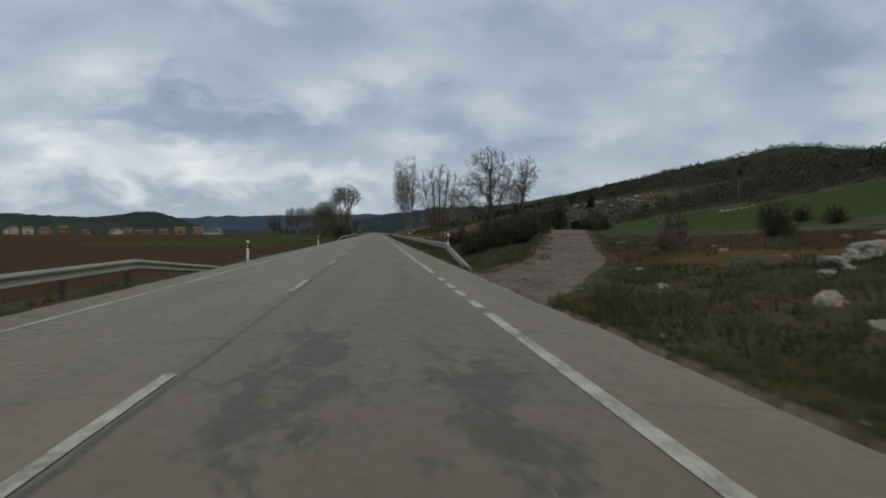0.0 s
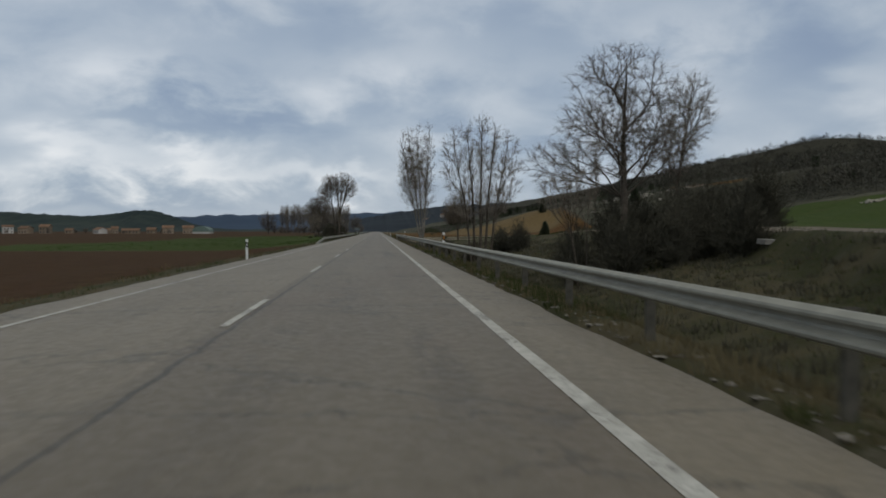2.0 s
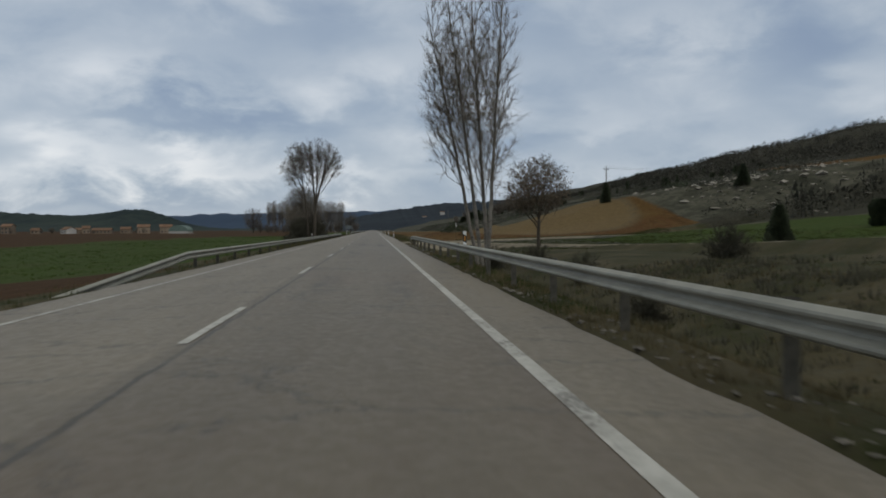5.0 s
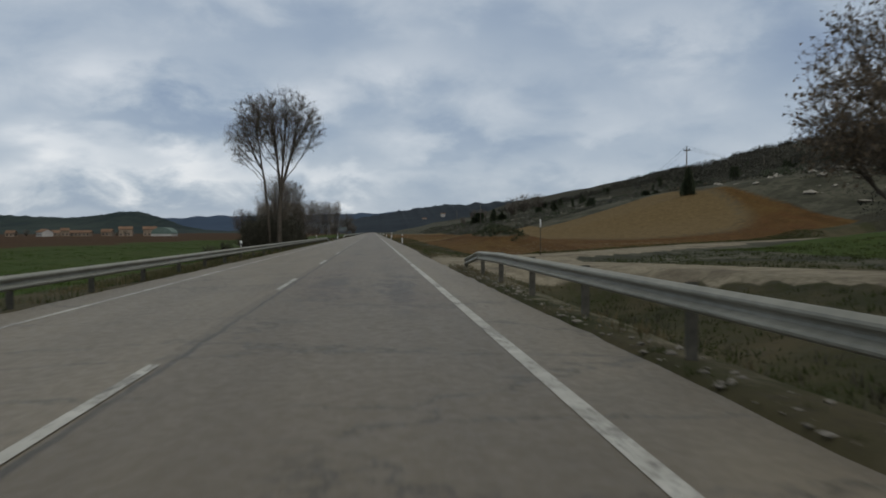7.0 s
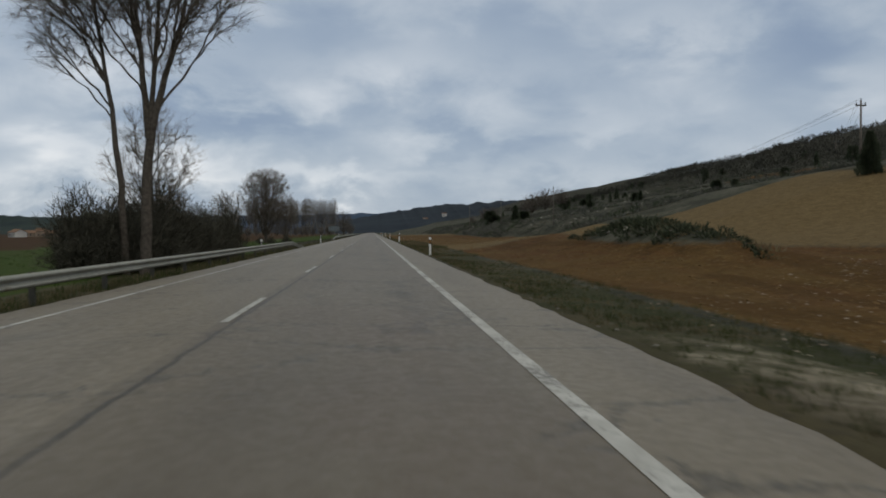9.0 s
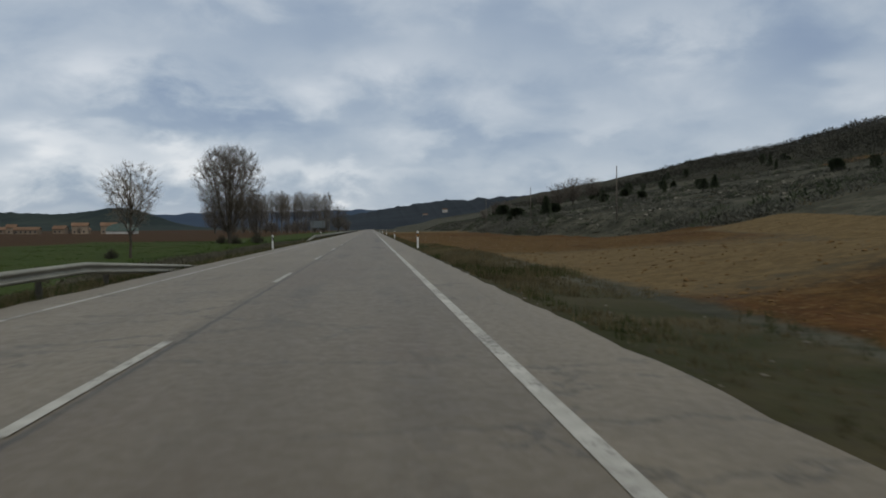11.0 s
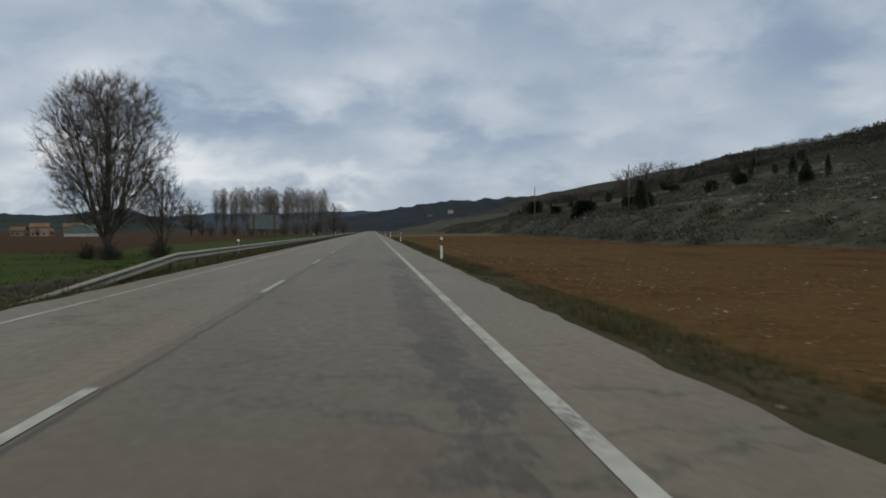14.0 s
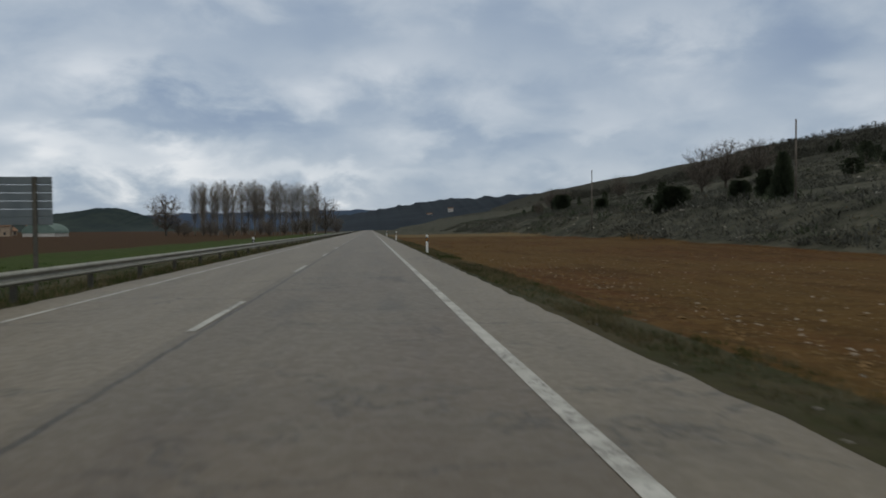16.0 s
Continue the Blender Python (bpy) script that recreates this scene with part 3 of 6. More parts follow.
    d = np.minimum(near_line(X, Y, TRACK_ONE), near_line(X, Y, TRACK_TWO) * 1.2)
    wide = 0.9 * step(66, 78, Y) * step(140, 128, Y) + 1.3 * step(156, 166, Y) * (X < 30)
    track = step(1.75 + wide, 1.25 + wide, d) + np.where(d < 6, step(5.2, 3.4, np.hypot(X - 6.5, (Y - 184) / 1.6)), 0) + step(1.9, 1.2, np.hypot(X - 4.0, (Y - 21) / 1.5))
    track = np.maximum(track, step(5.4, 5.05, np.abs(off)) * (0.55 - 0.2 * step(30, 60, Y)))
    track = np.maximum(track, 0.55 * step(3.2, 3.5, X) * step(6.6, 5.0, X) * (0.8 * step(148, 158, Y) + 0.2 * step(182, 185, Y)) * step(213, 197, Y))
    wood = np.maximum(step(96, 108, X + 2.5 * ragged), step(upper + 1, upper + 5, X + ragged) * step(238, 230, Y) * step(60, 70, Y))
    layer = ob.data.color_attributes.new("wood", "FLOAT_COLOR", "POINT")
    layer.data.foreach_set("color", np.stack([wood, wood, wood, wood * 0 + 1], -1).reshape(-1).astype(np.float32))
    zero = np.zeros_like(X)
    for name, chans in (("soil", (red * (1 - np.clip(tan, 0, 1)), brown, np.clip(tan, 0, 1))), ("cover", (crop, verge, np.clip(track, 0, 1)))):
        layer = ob.data.color_attributes.new(name, "FLOAT_COLOR", "POINT")
        rgba = np.stack([*(np.clip(c, 0, 1) for c in chans), zero + 1], -1).reshape(-1).astype(np.float32)
        layer.data.foreach_set("color", rgba)
    return ob


make_ground()

# ---- road ----


def crown(x):
    return -0.025 * abs(x - ROAD_MID)


def strip(name, xs, y0, y1, dy, lift, mat, parent=None, depth=0.0, ragged=0.0):
    """A surface that follows the road's crown, with a lip at both sides."""
    ys = np.arange(y0, y1 + dy * 0.5, dy)
    verts, faces, n = [], [], len(xs)
    rnd = random.Random(3)
    for y in ys:
        for k, x in enumerate(xs):
            out = ragged * rnd.uniform(-1, 1) if k in (1, n - 2) and ragged else 0.0
            verts.append((x + out, y, crown(x) + lift - (depth if k in (0, n - 1) else 0.0)))
    for j in range(len(ys) - 1):
        for k in range(n - 1):
            a = j * n + k
            faces.append((a, a + 1, a + n + 1, a + n))
    return soup(name, verts, faces, mat, parent)


# worn, darkened stretches of the near lane: sideways place, place along the road, half widths, strength
WORN = [(-0.7, 7.0, 0.55, 3.2, 1.0), (0.85, 6.0, 0.55, 2.8, 1.0), (0.8, 29.5, 0.5, 2.5, 0.7), (-0.6, 60.0, 0.4, 3.0, 0.4), (0.9, 84.0, 0.5, 4.0, 0.75), (-0.8, 147.0, 0.5, 3.0, 0.7), (-0.7, 167.0, 0.55, 4.2, 1.0), (0.8, 167.0, 0.5, 4.2, 1.0),
        (-0.5, 190.0, 0.6, 2.6, 0.7), (0.7, 202.0, 0.4, 2.4, 0.6), (0.95, 284.8, 0.5, 1.6, 1.15), (0.85, 287.0, 0.35, 0.9, 0.9), (1.1, 309.0, 0.3, 5.0, 1.3), (1.2, 318.0, 0.3, 5.0, 1.3), (0.9, 363.5, 0.5, 2.6, 0.7), (1.1, 353.3, 0.3, 1.0, 0.7),
        (1.2, 328.0, 0.4, 2.6, 1.3), (1.35, 332.0, 0.25, 2.4, 1.1), (-0.6, 328.4, 0.5, 1.2, 1.1), (-0.5, 331.6, 0.4, 1.4, 0.9)]
road = strip("road", [-5.88, -5.62, -4.9, -3.3, *np.arange(-1.75, 1.76, 0.25).tolist(), 2.95, 3.15], -60, 1200, 0.75, 0.0, ASPHALT, None, 0.2, 0.05)
for v in road.data.vertices:
    if v.co.x > 2.7:
        v.co.x += 0.2 * float(step(190, 204, v.co.y))
spots = np.array([v.co[:2] for v in road.data.vertices])
dark = sum(amount * hump(spots[:, 0], spots[:, 1], cx, cy, rx, ry) for cx, cy, rx, ry, amount in WORN)
layer = road.data.color_attributes.new("worn", "FLOAT_COLOR", "POINT")
layer.data.foreach_set("color", np.stack([dark, dark, dark, dark * 0 + 1], -1).reshape(-1).astype(np.float32))
tagged(road, "worn grey two-lane asphalt road with patches and cracks", "road", kind="structure")

LEFT_LINE, RIGHT_LINE = -4.68, 1.72
DASH_FAR, DASH_STEP, DASH_LONG = 6.6, 12.5, 3.7


def line_mesh(name, x, wide, y0, y1):
    """Paint that lies 4 mm above the road, cut into short lengths."""
    n = max(1, int((y1 - y0) / 3))
    ys = np.linspace(y0, y1, n + 1)
    bm = bmesh.new()
    rows = [[bm.verts.new((x + s * wide / 2, y, crown(x + s * wide / 2) + 0.005)) for s in (-1, 1)] for y in ys]
    for a, b in zip(rows, rows[1:]):
        bm.faces.new((a[0], a[1], b[1], b[0]))
    return part(name, bm, PAINT, road)


for y0, y1 in ((-60, 11.8), (23.3, 179.4), (189.2, 1200)):
    line_mesh("edge_line", RIGHT_LINE, 0.16, y0, y1)
for first in (12.7, 180.2):
    for k in range(4):
        line_mesh("edge_dash", RIGHT_LINE, 0.16, first + 2.25 * k, first + 2.25 * k + 1.55)
line_mesh("edge_line", LEFT_LINE, 0.11, -60, 1200)
dash = bmesh.new()
rows = [[dash.verts.new((s * 0.055, y, 0.005)) for s in (-1, 1)] for y in (0, 1.2, 2.5, DASH_LONG)]
for a, b in zip(rows, rows[1:]):
    dash.faces.new((a[0], a[1], b[1], b[0]))
first_dash = part("lane_dash", dash, PAINT, road)
for k in range(-4, 60):
    d = first_dash if k == -4 else link_mesh("lane_dash", first_dash.data, None, road)
    d.location = (ROAD_MID, DASH_FAR + DASH_STEP * k - DASH_LONG, 0)

# ---- guardrails ----
WAVE = [(0.0, 0.155), (0.02, 0.15), (0.075, 0.115), (0.083, 0.09), (0.075, 0.065), (0.012, 0.025), (0.0, 0.0),
        (0.012, -0.025), (0.075, -0.065), (0.083, -0.09), (0.075, -0.115), (0.02, -0.15), (0.0, -0.155)]


def post_mesh():
    bm = bmesh.new()
    # a rolled C section, 12 by 6 cm
    shape = [(-0.06, -0.03), (0.06, -0.03), (0.06, -0.024), (-0.054, -0.024), (-0.054, 0.024), (0.06, 0.024), (0.06, 0.03), (-0.06, 0.03)]
    low, top = [[bm.verts.new((x, y, z)) for x, y in shape] for z in (-0.75, 0.70)]
    for k in range(8):
        bm.faces.new((low[k], low[(k + 1) % 8], top[(k + 1) % 8], top[k]))
    bm.faces.new(top)
    bm.faces.new(low[::-1])
    mesh = bpy.data.meshes.new("post")
    bm.normal_update()
    bm.to_mesh(mesh)
    bm.free()
    mesh.materials.append(POST_STEEL)
    return mesh


def block_mesh():
    bm = bmesh.new()
    box(bm, 0, 0, 0, 0.12, 0.09, 0.2, 0.012)
    mesh = bpy.data.meshes.new("spacer")
    bm.to_mesh(mesh)
    bm.free()
    mesh.materials.append(POST_STEEL)
    return mesh


POST, SPACER = post_mesh(), block_mesh()


def guardrail(line, side, first, gap, label):
    """line: rows of sideways place, place along the road and height of the beam's middle; side: +1 stands right of the road, its face to the left."""
    x0, y0, _ = line[0]
    root = thing("guardrail", x0, y0, 0, label, "guardrail", "guardrails along the road")
    lx, ly, lz = (np.array(c) for c in zip(*line))
    ys = np.unique(np.concatenate([np.arange(y0, ly[-1], 2.0), ly]))
    n = len(WAVE)
    verts, faces = [], []
    for y in ys:
        x, z = np.interp(y, ly, lx), np.interp(y, ly, lz)
        for back in (0, 1):
            for d, h in WAVE:
                verts.append((x - side * (d - 0.006 * back) - x0, y - y0, z + 0.88 * h))
    m = 2 * n
    loop = list(range(n)) + list(range(2 * n - 1, n - 1, -1))
    for j in range(len(ys) - 1):
        for a, b in zip(loop, loop[1:] + loop[:1]):
            faces.append((j * m + a, j * m + b, (j + 1) * m + b, (j + 1) * m + a))
    for j in (0, len(ys) - 1):
        for k in range(n - 1):
            faces.append((j * m + k, j * m + k + 1, j * m + n + k + 1, j * m + n + k))
    soup("beam", verts, faces, GALVANISED, root, "ribbed galvanised steel beam")
    y = first
    while y < ly[-1]:
        x, z = float(np.interp(y, ly, lx)), float(np.interp(y, ly, lz))
        if z > 0.1:
            p = link_mesh("post", POST, None, root)
            p.location = (x + side * 0.19 - x0, y - y0, z - 0.57)
            p.rotation_euler = (0, 0, 0 if side > 0 else math.pi)
            s = link_mesh("spacer", SPACER, None, root)
            s.location = (x + side * 0.07 - x0, y - y0, z)
        y += gap
    return root


BEAM, LOW = 0.50, 0.31
guardrail([(3.35, 25.5, -0.35), (3.40, 37, BEAM), (3.40, 168.5, BEAM), (3.5, 173, 0.42), (3.65, 177.4, 0.06), (4.2, 180.8, -0.3)], 1, 36.48, 4.03, "long galvanised steel guardrail beside the shoulder and ditch")
guardrail([(-6.1, -30, 0.35), (-6.1, 20, 0.35), (-6.2, 32, -0.4)], -1, -28, 4.0, "weathered steel guardrail sloping into the ground at its end")
guardrail([(-6.3, 122, -0.4), (-6.1, 134, LOW), (-6.1, 254, LOW), (-6.2, 265.5, -0.3)], -1, 136, 4.0, "steel guardrail on posts along the field verge")
guardrail([(-6.5, 315, -0.4), (-6.2, 327, LOW), (-6.1, 640, LOW)], -1, 327, 4.0, "galvanised guardrail starting from the ground beside the green field")

# ---- delineator posts ----


def delineator(x, y, z, face, foot=-0.3):
    right = face == "amber"
    root = thing("delineator_post", x, y, z, "white plastic delineator post with black band and %s reflector" % ("amber" if right else "silver"), "road post", "delineator posts along the road")
    bm = bmesh.new()
    # rounded triangular section, slanted top
    ring = [(-0.06, -0.045), (-0.05, -0.055), (0.05, -0.055), (0.06, -0.045), (0.018, 0.055), (-0.018, 0.055)]
    low = [bm.verts.new((a, b, foot)) for a, b in ring]
    top = [bm.verts.new((a, b, 1.05 - 0.25 * (b + 0.055))) for a, b in ring]
    for k in range(6):
        bm.faces.new((low[k], low[(k + 1) % 6], top[(k + 1) % 6], top[k]))
    bm.faces.new(top)
    bm.faces.new(low[::-1])
    body = part("body", bm, WHITE_PLASTIC, root)
    bm = bmesh.new()
    ring2 = [(a * 1.04, b * 1.04) for a, b in ring]
    low = [bm.verts.new((a, b, 0.69 - 0.5 * (a + 0.06))) for a, b in ring2]
    top = [bm.verts.new((a, b, 0.95 - 0.5 * (a + 0.06))) for a, b in ring2]
    for k in range(6):
        bm.faces.new((low[k], low[(k + 1) % 6], top[(k + 1) % 6], top[k]))
    band = part("band", bm, BLACK_PLASTIC, root, "black band")
    bm = bmesh.new()
    box(bm, 0, -0.06, 0.79, 0.048 if right else 0.04, 0.012, 0.17 if right else 0.11, 0.004)
    part("reflector", bm, AMBER if right else CLEAR_REFLECTOR, band)
    return root


for y in (37.0, 80.9, 187.8, 238, 287.6, 339.2, 388, 437, 486):
    behind = y in (187.8, 238, 339.2, 388, 437, 486)
    delineator(-6.22 if behind else -6.1, y, -0.28, "silver", 0.42 if behind else -0.3)
for y in (37.05, 80.9, 134, 236.2, 286.4, 335.4, 386, 436, 486):
    x = 3.75 if y < 180 else 3.55
    on_rail = y < 180
    delineator(3.47 if on_rail else x, y, 0.05 if on_rail else (-0.06 if y == 286.4 else -0.2), "amber", 0.42 if on_rail else -0.3)

# ---- trees ----


class Twigs:
    """Collects tapered tubes of a plant."""
    def __init__(self, seed):
        self.r = random.Random(seed)
        self.v, self.f = [], []

    def tube(self, pts, radii, sides):
        base = len(self.v)
        n = len(pts)
        for k in range(n):
            a, b = pts[max(k - 1, 0)], pts[min(k + 1, n - 1)]
            d = (b - a).normalized()
            u = d.orthogonal().normalized()
            w = d.cross(u)
            for s in range(sides):
                t = 2 * math.pi * s / sides
                q = pts[k] + (u * math.cos(t) + w * math.sin(t)) * radii[k]
                self.v.append((q.x, q.y, q.z))
        for k in range(n - 1):
            for s in range(sides):
                a = base + k * sides + s
                b = base + k * sides + (s + 1) % sides
                self.f.append((a, b, b + sides, a + sides))


def bend(r, d, amount):
    return (d + Vector((r.uniform(-1, 1), r.uniform(-1, 1), r.uniform(-1, 1))) * amount).normalized()


def grown_parts(root, seed, blobs, trunks, bark, twig, points=1500, limbs=14, bare=2.0, steep=1.0, thin=0.009, sprigs=3, sprig=0.55, up=0.3, leaf=None, even=0.45):
    """A winter tree whose limbs part again and again towards the twig tips that fill its crown. blobs: ellipsoids as x, y, z, half width,
    half height; trunks: rows of a line of points and the radius at its foot; bare: height of the lowest limb; steep: rise of a limb for each metre out."""
    rng = np.random.RandomState(seed)
    share = np.array([q[3] * q[3] * q[4] for q in blobs]) ** 0.9
    pick = rng.choice(len(blobs), points, p=share / share.sum())
    way = rng.randn(points, 3)
    way /= np.linalg.norm(way, axis=1)[:, None]
    q = np.array(blobs)[pick]
    goal = q[:, :3] + way * (rng.rand(points, 1) ** even) * q[:, [3, 3, 4]]
    middle = goal.mean(0)
    wood, fine = Twigs(seed), Twigs(seed)
    ends, ways = [], []

    def groups(g, k):
        mid = g[rng.choice(len(g), k, replace=False)]
        for _ in range(5):
            to = ((g[:, None] - mid[None]) ** 2).sum(2).argmin(1)
            mid = np.array([g[to == j].mean(0) if (to == j).any() else mid[j] for j in range(k)])
        return [g[to == j] for j in range(k) if (to == j).any()]

    def sweep(p0, d0, p2, r0, r1):
        """A bent length of wood that leaves p0 along d0 and ends in p2. Gives the way in which it ends."""
        size = np.linalg.norm(p2 - p0)
        p1 = p0 + d0 * size * 0.5
        n = 5 if size > 1.2 else (4 if size > 0.5 else 3)
        u = np.linspace(0, 1, n)[:, None]
        pts = p0 * (1 - u) ** 2 + p1 * 2 * u * (1 - u) + p2 * u * u
        pts[1:-1] += rng.randn(n - 2, 3) * 0.022 * size
        (wood if r0 > thin * 2.2 else fine).tube([Vector(p) for p in pts], np.linspace(r0, r1, n).tolist(), 6 if r0 > 0.05 else (4 if r0 > 0.02 else 3))
        d = p2 - p1
        return d / (np.linalg.norm(d) + 1e-9)

    def girth(n, most):
        return min(most, thin * 0.85 * n ** 0.43)

    def limb(p0, d0, g, most):
        n = len(g)
        mid = g.mean(0)
        r0 = girth(n, most)
        if n <= 2:
            for p in g:
                lift = d0 + np.array([0, 0, up])
                d = sweep(p0, lift / np.linalg.norm(lift), p, min(r0, thin * 0.65), thin * 0.35)
                for f in rng.rand(3):
                    ends.append(p0 + (p - p0) * f)
                    ways.append(d)
            return
        reach = mid - p0
        share = 0.42 if n > 40 else 0.5
        p2 = p0 + reach * share + rng.randn(3) * 0.04 * np.linalg.norm(reach)
        d = sweep(p0, d0, p2, r0, girth(n * 0.7, most))
        if n < 16:
            for f in rng.rand(2):
                ends.append(p0 + (p2 - p0) * f)
                ways.append(d)
        for part_of in groups(g, min(n, 2 if n < 12 else 3)):
            out = part_of.mean(0) - p2
            out /= np.linalg.norm(out) + 1e-9
            turn = d * 0.75 + out * 0.6 + np.array([0, 0, up * 0.3])
            limb(p2, turn / np.linalg.norm(turn), part_of, girth(n, most) * 0.85)

    lines = []
    for line, r in trunks:
        line = np.array(line, float)
        size = np.concatenate([[0], np.cumsum(np.linalg.norm(np.diff(line, axis=0), axis=1))])
        f = np.linspace(0, size[-1], max(8, int(size[-1] / 0.7)))
        pts = np.stack([np.interp(f, size, line[:, k]) for k in range(3)], 1)
        for _ in range(2):
            pts[1:-1] = (pts[:-2] + 2 * pts[1:-1] + pts[2:]) / 4
        pts[1:-1, :2] += rng.randn(len(pts) - 2, 2) * 0.02
        radii = np.maximum(r * (1 - 0.88 * (f / f[-1]) ** 1.1), thin * 1.5)
        wood.tube([Vector(p) for p in pts], radii.tolist(), 8)
        lines.append((pts, radii))
    # each tip belongs to the stem that passes closest under it
    gap = np.stack([np.sqrt(((goal[:, None, :2] - pts[None, :, :2]) ** 2).sum(2) + 0.25 * (goal[:, None, 2] - pts[None, :, 2]) ** 2).min(1) for pts, _ in lines])
    owner = gap.argmin(0)
    for k, (pts, radii) in enumerate(lines):
        mine = goal[owner == k]
        if len(mine) < 3:
            continue
        for g in groups(mine, min(len(mine), max(2, round(limbs * len(mine) / points)))):
            mid = g.mean(0)
            axis = np.stack([np.interp(mid[2], pts[:, 2], pts[:, j]) for j in range(2)])
            out = np.linalg.norm(mid[:2] - axis)
            z = np.clip(mid[2] - steep * out - 0.5 - rng.rand() * 0.8, bare, pts[-1, 2] * 0.97)
            foot = np.array([np.interp(z, pts[:, 2], pts[:, 0]), np.interp(z, pts[:, 2], pts[:, 1]), z])
            here = np.interp(z, pts[:, 2], radii)
            aim = mid - foot
            aim /= np.linalg.norm(aim) + 1e-9
            aim[2] += 0.15
            limb(foot, aim / np.linalg.norm(aim), g, here * 0.62)
    soup("trunk", wood.v, wood.f, bark, root, smooth=True)
    # short sprigs on all the thin wood
    start = np.repeat(np.array(ends), sprigs, 0)
    go = np.repeat(np.array(ways), sprigs, 0) + rng.randn(len(start), 3) * 0.38 + np.array([0, 0, up])
    outward = start - middle
    go += 0.35 * outward / (np.linalg.norm(outward, axis=1)[:, None] + 1e-9)
    go /= np.linalg.norm(go, axis=1)[:, None]
    start = start - go * 0.05
    tip = start + go * sprig * (0.4 + 1.1 * rng.rand(len(start), 1))
    u = np.cross(go, rng.randn(len(start), 3))
    u /= np.linalg.norm(u, axis=1)[:, None] + 1e-9
    w = np.cross(go, u)
    cone = np.stack([start + v * thin * 0.42 for v in (u, -0.5 * u + 0.866 * w, -0.5 * u - 0.866 * w)] + [tip], 1)
    i = np.arange(len(start))[:, None] * 4 + len(fine.v)
    faces = np.concatenate([i + np.array([0, 1, 3]), i + np.array([1, 2, 3]), i + np.array([2, 0, 3])])
    soup("crown", fine.v + cone.reshape(-1, 3).tolist(), fine.f + faces.tolist(), twig, root, "bare winter twigs")
    if leaf:
        some = tip[rng.rand(len(tip)) < 0.55]
        side, rise = rng.randn(len(some), 3) * 0.03, rng.randn(len(some), 3) * 0.04
        tri = np.stack([some - side, some + side, some + rise - np.array([0, 0, 0.05])], 1)
        soup("foliage", tri.reshape(-1, 3), np.arange(len(some) * 3).reshape(-1, 3), leaf, root, "withered brown leaves")


def grown_tree(x, y, seed, label, *shape, **more):
    root = thing("tree", x, y, ground_at(x, y), label, "tree")
    grown_parts(root, seed, *shape, **more)
    return root


grown_tree(11.8, 78.6, 11, "broad bare deciduous tree with dark forked trunk beside the ditch", [(-0.1, 0, 8.0, 2.9, 2.7), (0.0, 0, 6.2, 3.5, 2.3), (-3.1, 0.3, 4.9, 1.9, 1.4), (2.0, 0, 5.4, 1.6, 1.3)],
           [([(0, 0, -0.3), (0.05, 0, 3.6), (0.0, 0, 6.0), (0.15, 0, 9.6)], 0.25)], BARK, TWIG, points=2000, limbs=15, bare=3.2, steep=0.75, thin=0.0080, sprigs=3, sprig=0.5, up=0.15)
grown_tree(15.0, 81, 12, "slender bare tree leaning over the bushes", [(1.1, 0, 7.4, 1.4, 2.0), (0.3, 0, 5.4, 1.3, 1.6)], [([(0, 0, -0.3), (0.4, 0, 3), (1.2, 0, 8.6)], 0.12)],
           BARK, PALE_TWIG, points=800, limbs=12, bare=2.6, steep=1.3, thin=0.0070, sprigs=3, sprig=0.45)
grown_tree(9.0, 76, 13, "small bare sapling with pale twigs at the ditch", [(-0.5, 0, 4.2, 1.5, 1.2)], [([(0, 0, -0.3), (-0.3, 0, 2.2), (-0.6, 0, 4.6)], 0.06), ([(0.4, 0.4, -0.3), (0.5, 0.3, 4.2)], 0.05)],
           BARK, PALE_TWIG, points=420, limbs=10, bare=1.2, steep=1.0, thin=0.0055, sprigs=3, sprig=0.4)
grown_tree(8.5, 106, 14, "clump of bare young poplars on several stems", [(-1.5, 0, 8.2, 1.9, 3.5), (0.4, 0, 8.8, 1.8, 3.8), (2.2, 0, 7.9, 1.8, 3.5), (0.3, 0, 5.2, 2.8, 2.1)],
           [([(-0.5, 0, -0.3), (-0.9, 0, 4), (-2.1, 0, 10.2)], 0.10), ([(-0.15, 0.3, -0.3), (-0.35, 0.3, 5), (-0.9, 0.2, 11.2)], 0.12), ([(0.2, -0.2, -0.3), (0.25, 0, 5), (0.4, 0, 11.8)], 0.14),
            ([(0.6, 0.2, -0.3), (0.9, 0.2, 5), (1.5, 0.2, 11.2)], 0.12), ([(1.0, -0.1, -0.3), (1.5, 0, 4.5), (2.6, 0, 10.2)], 0.11)],
           BARK, PALE_TWIG, points=2300, limbs=64, bare=2.4, steep=1.5, thin=0.0078, sprigs=3, sprig=0.5, up=0.5)
for k, (x, y, lean, tall, low) in enumerate(((6.7, 153.4, -0.20, 16.0, 10.4), (6.75, 152.0, -0.13, 17.4, 10.6), (6.7, 149.8, -0.06, 15.8, 9.0), (6.5, 149.0, 0.06, 15.4, 8.6))):
    grown_tree(x, y, 60 + k, "tall bare poplar with pale trunk behind the guardrail", [(lean * low - 0.1, 0, low, 1.6, 4.8), (lean * 12, 0, 12.8, 1.25, 5.0)],
               [([(0, 0, -0.3), (lean * 5, 0, 5), (lean * tall, 0, tall)], 0.13)], PALE_BARK, PALE_TWIG, points=800, limbs=40, bare=low - 5.4, steep=1.8, thin=0.0075, sprigs=3, sprig=0.6, up=0.7)
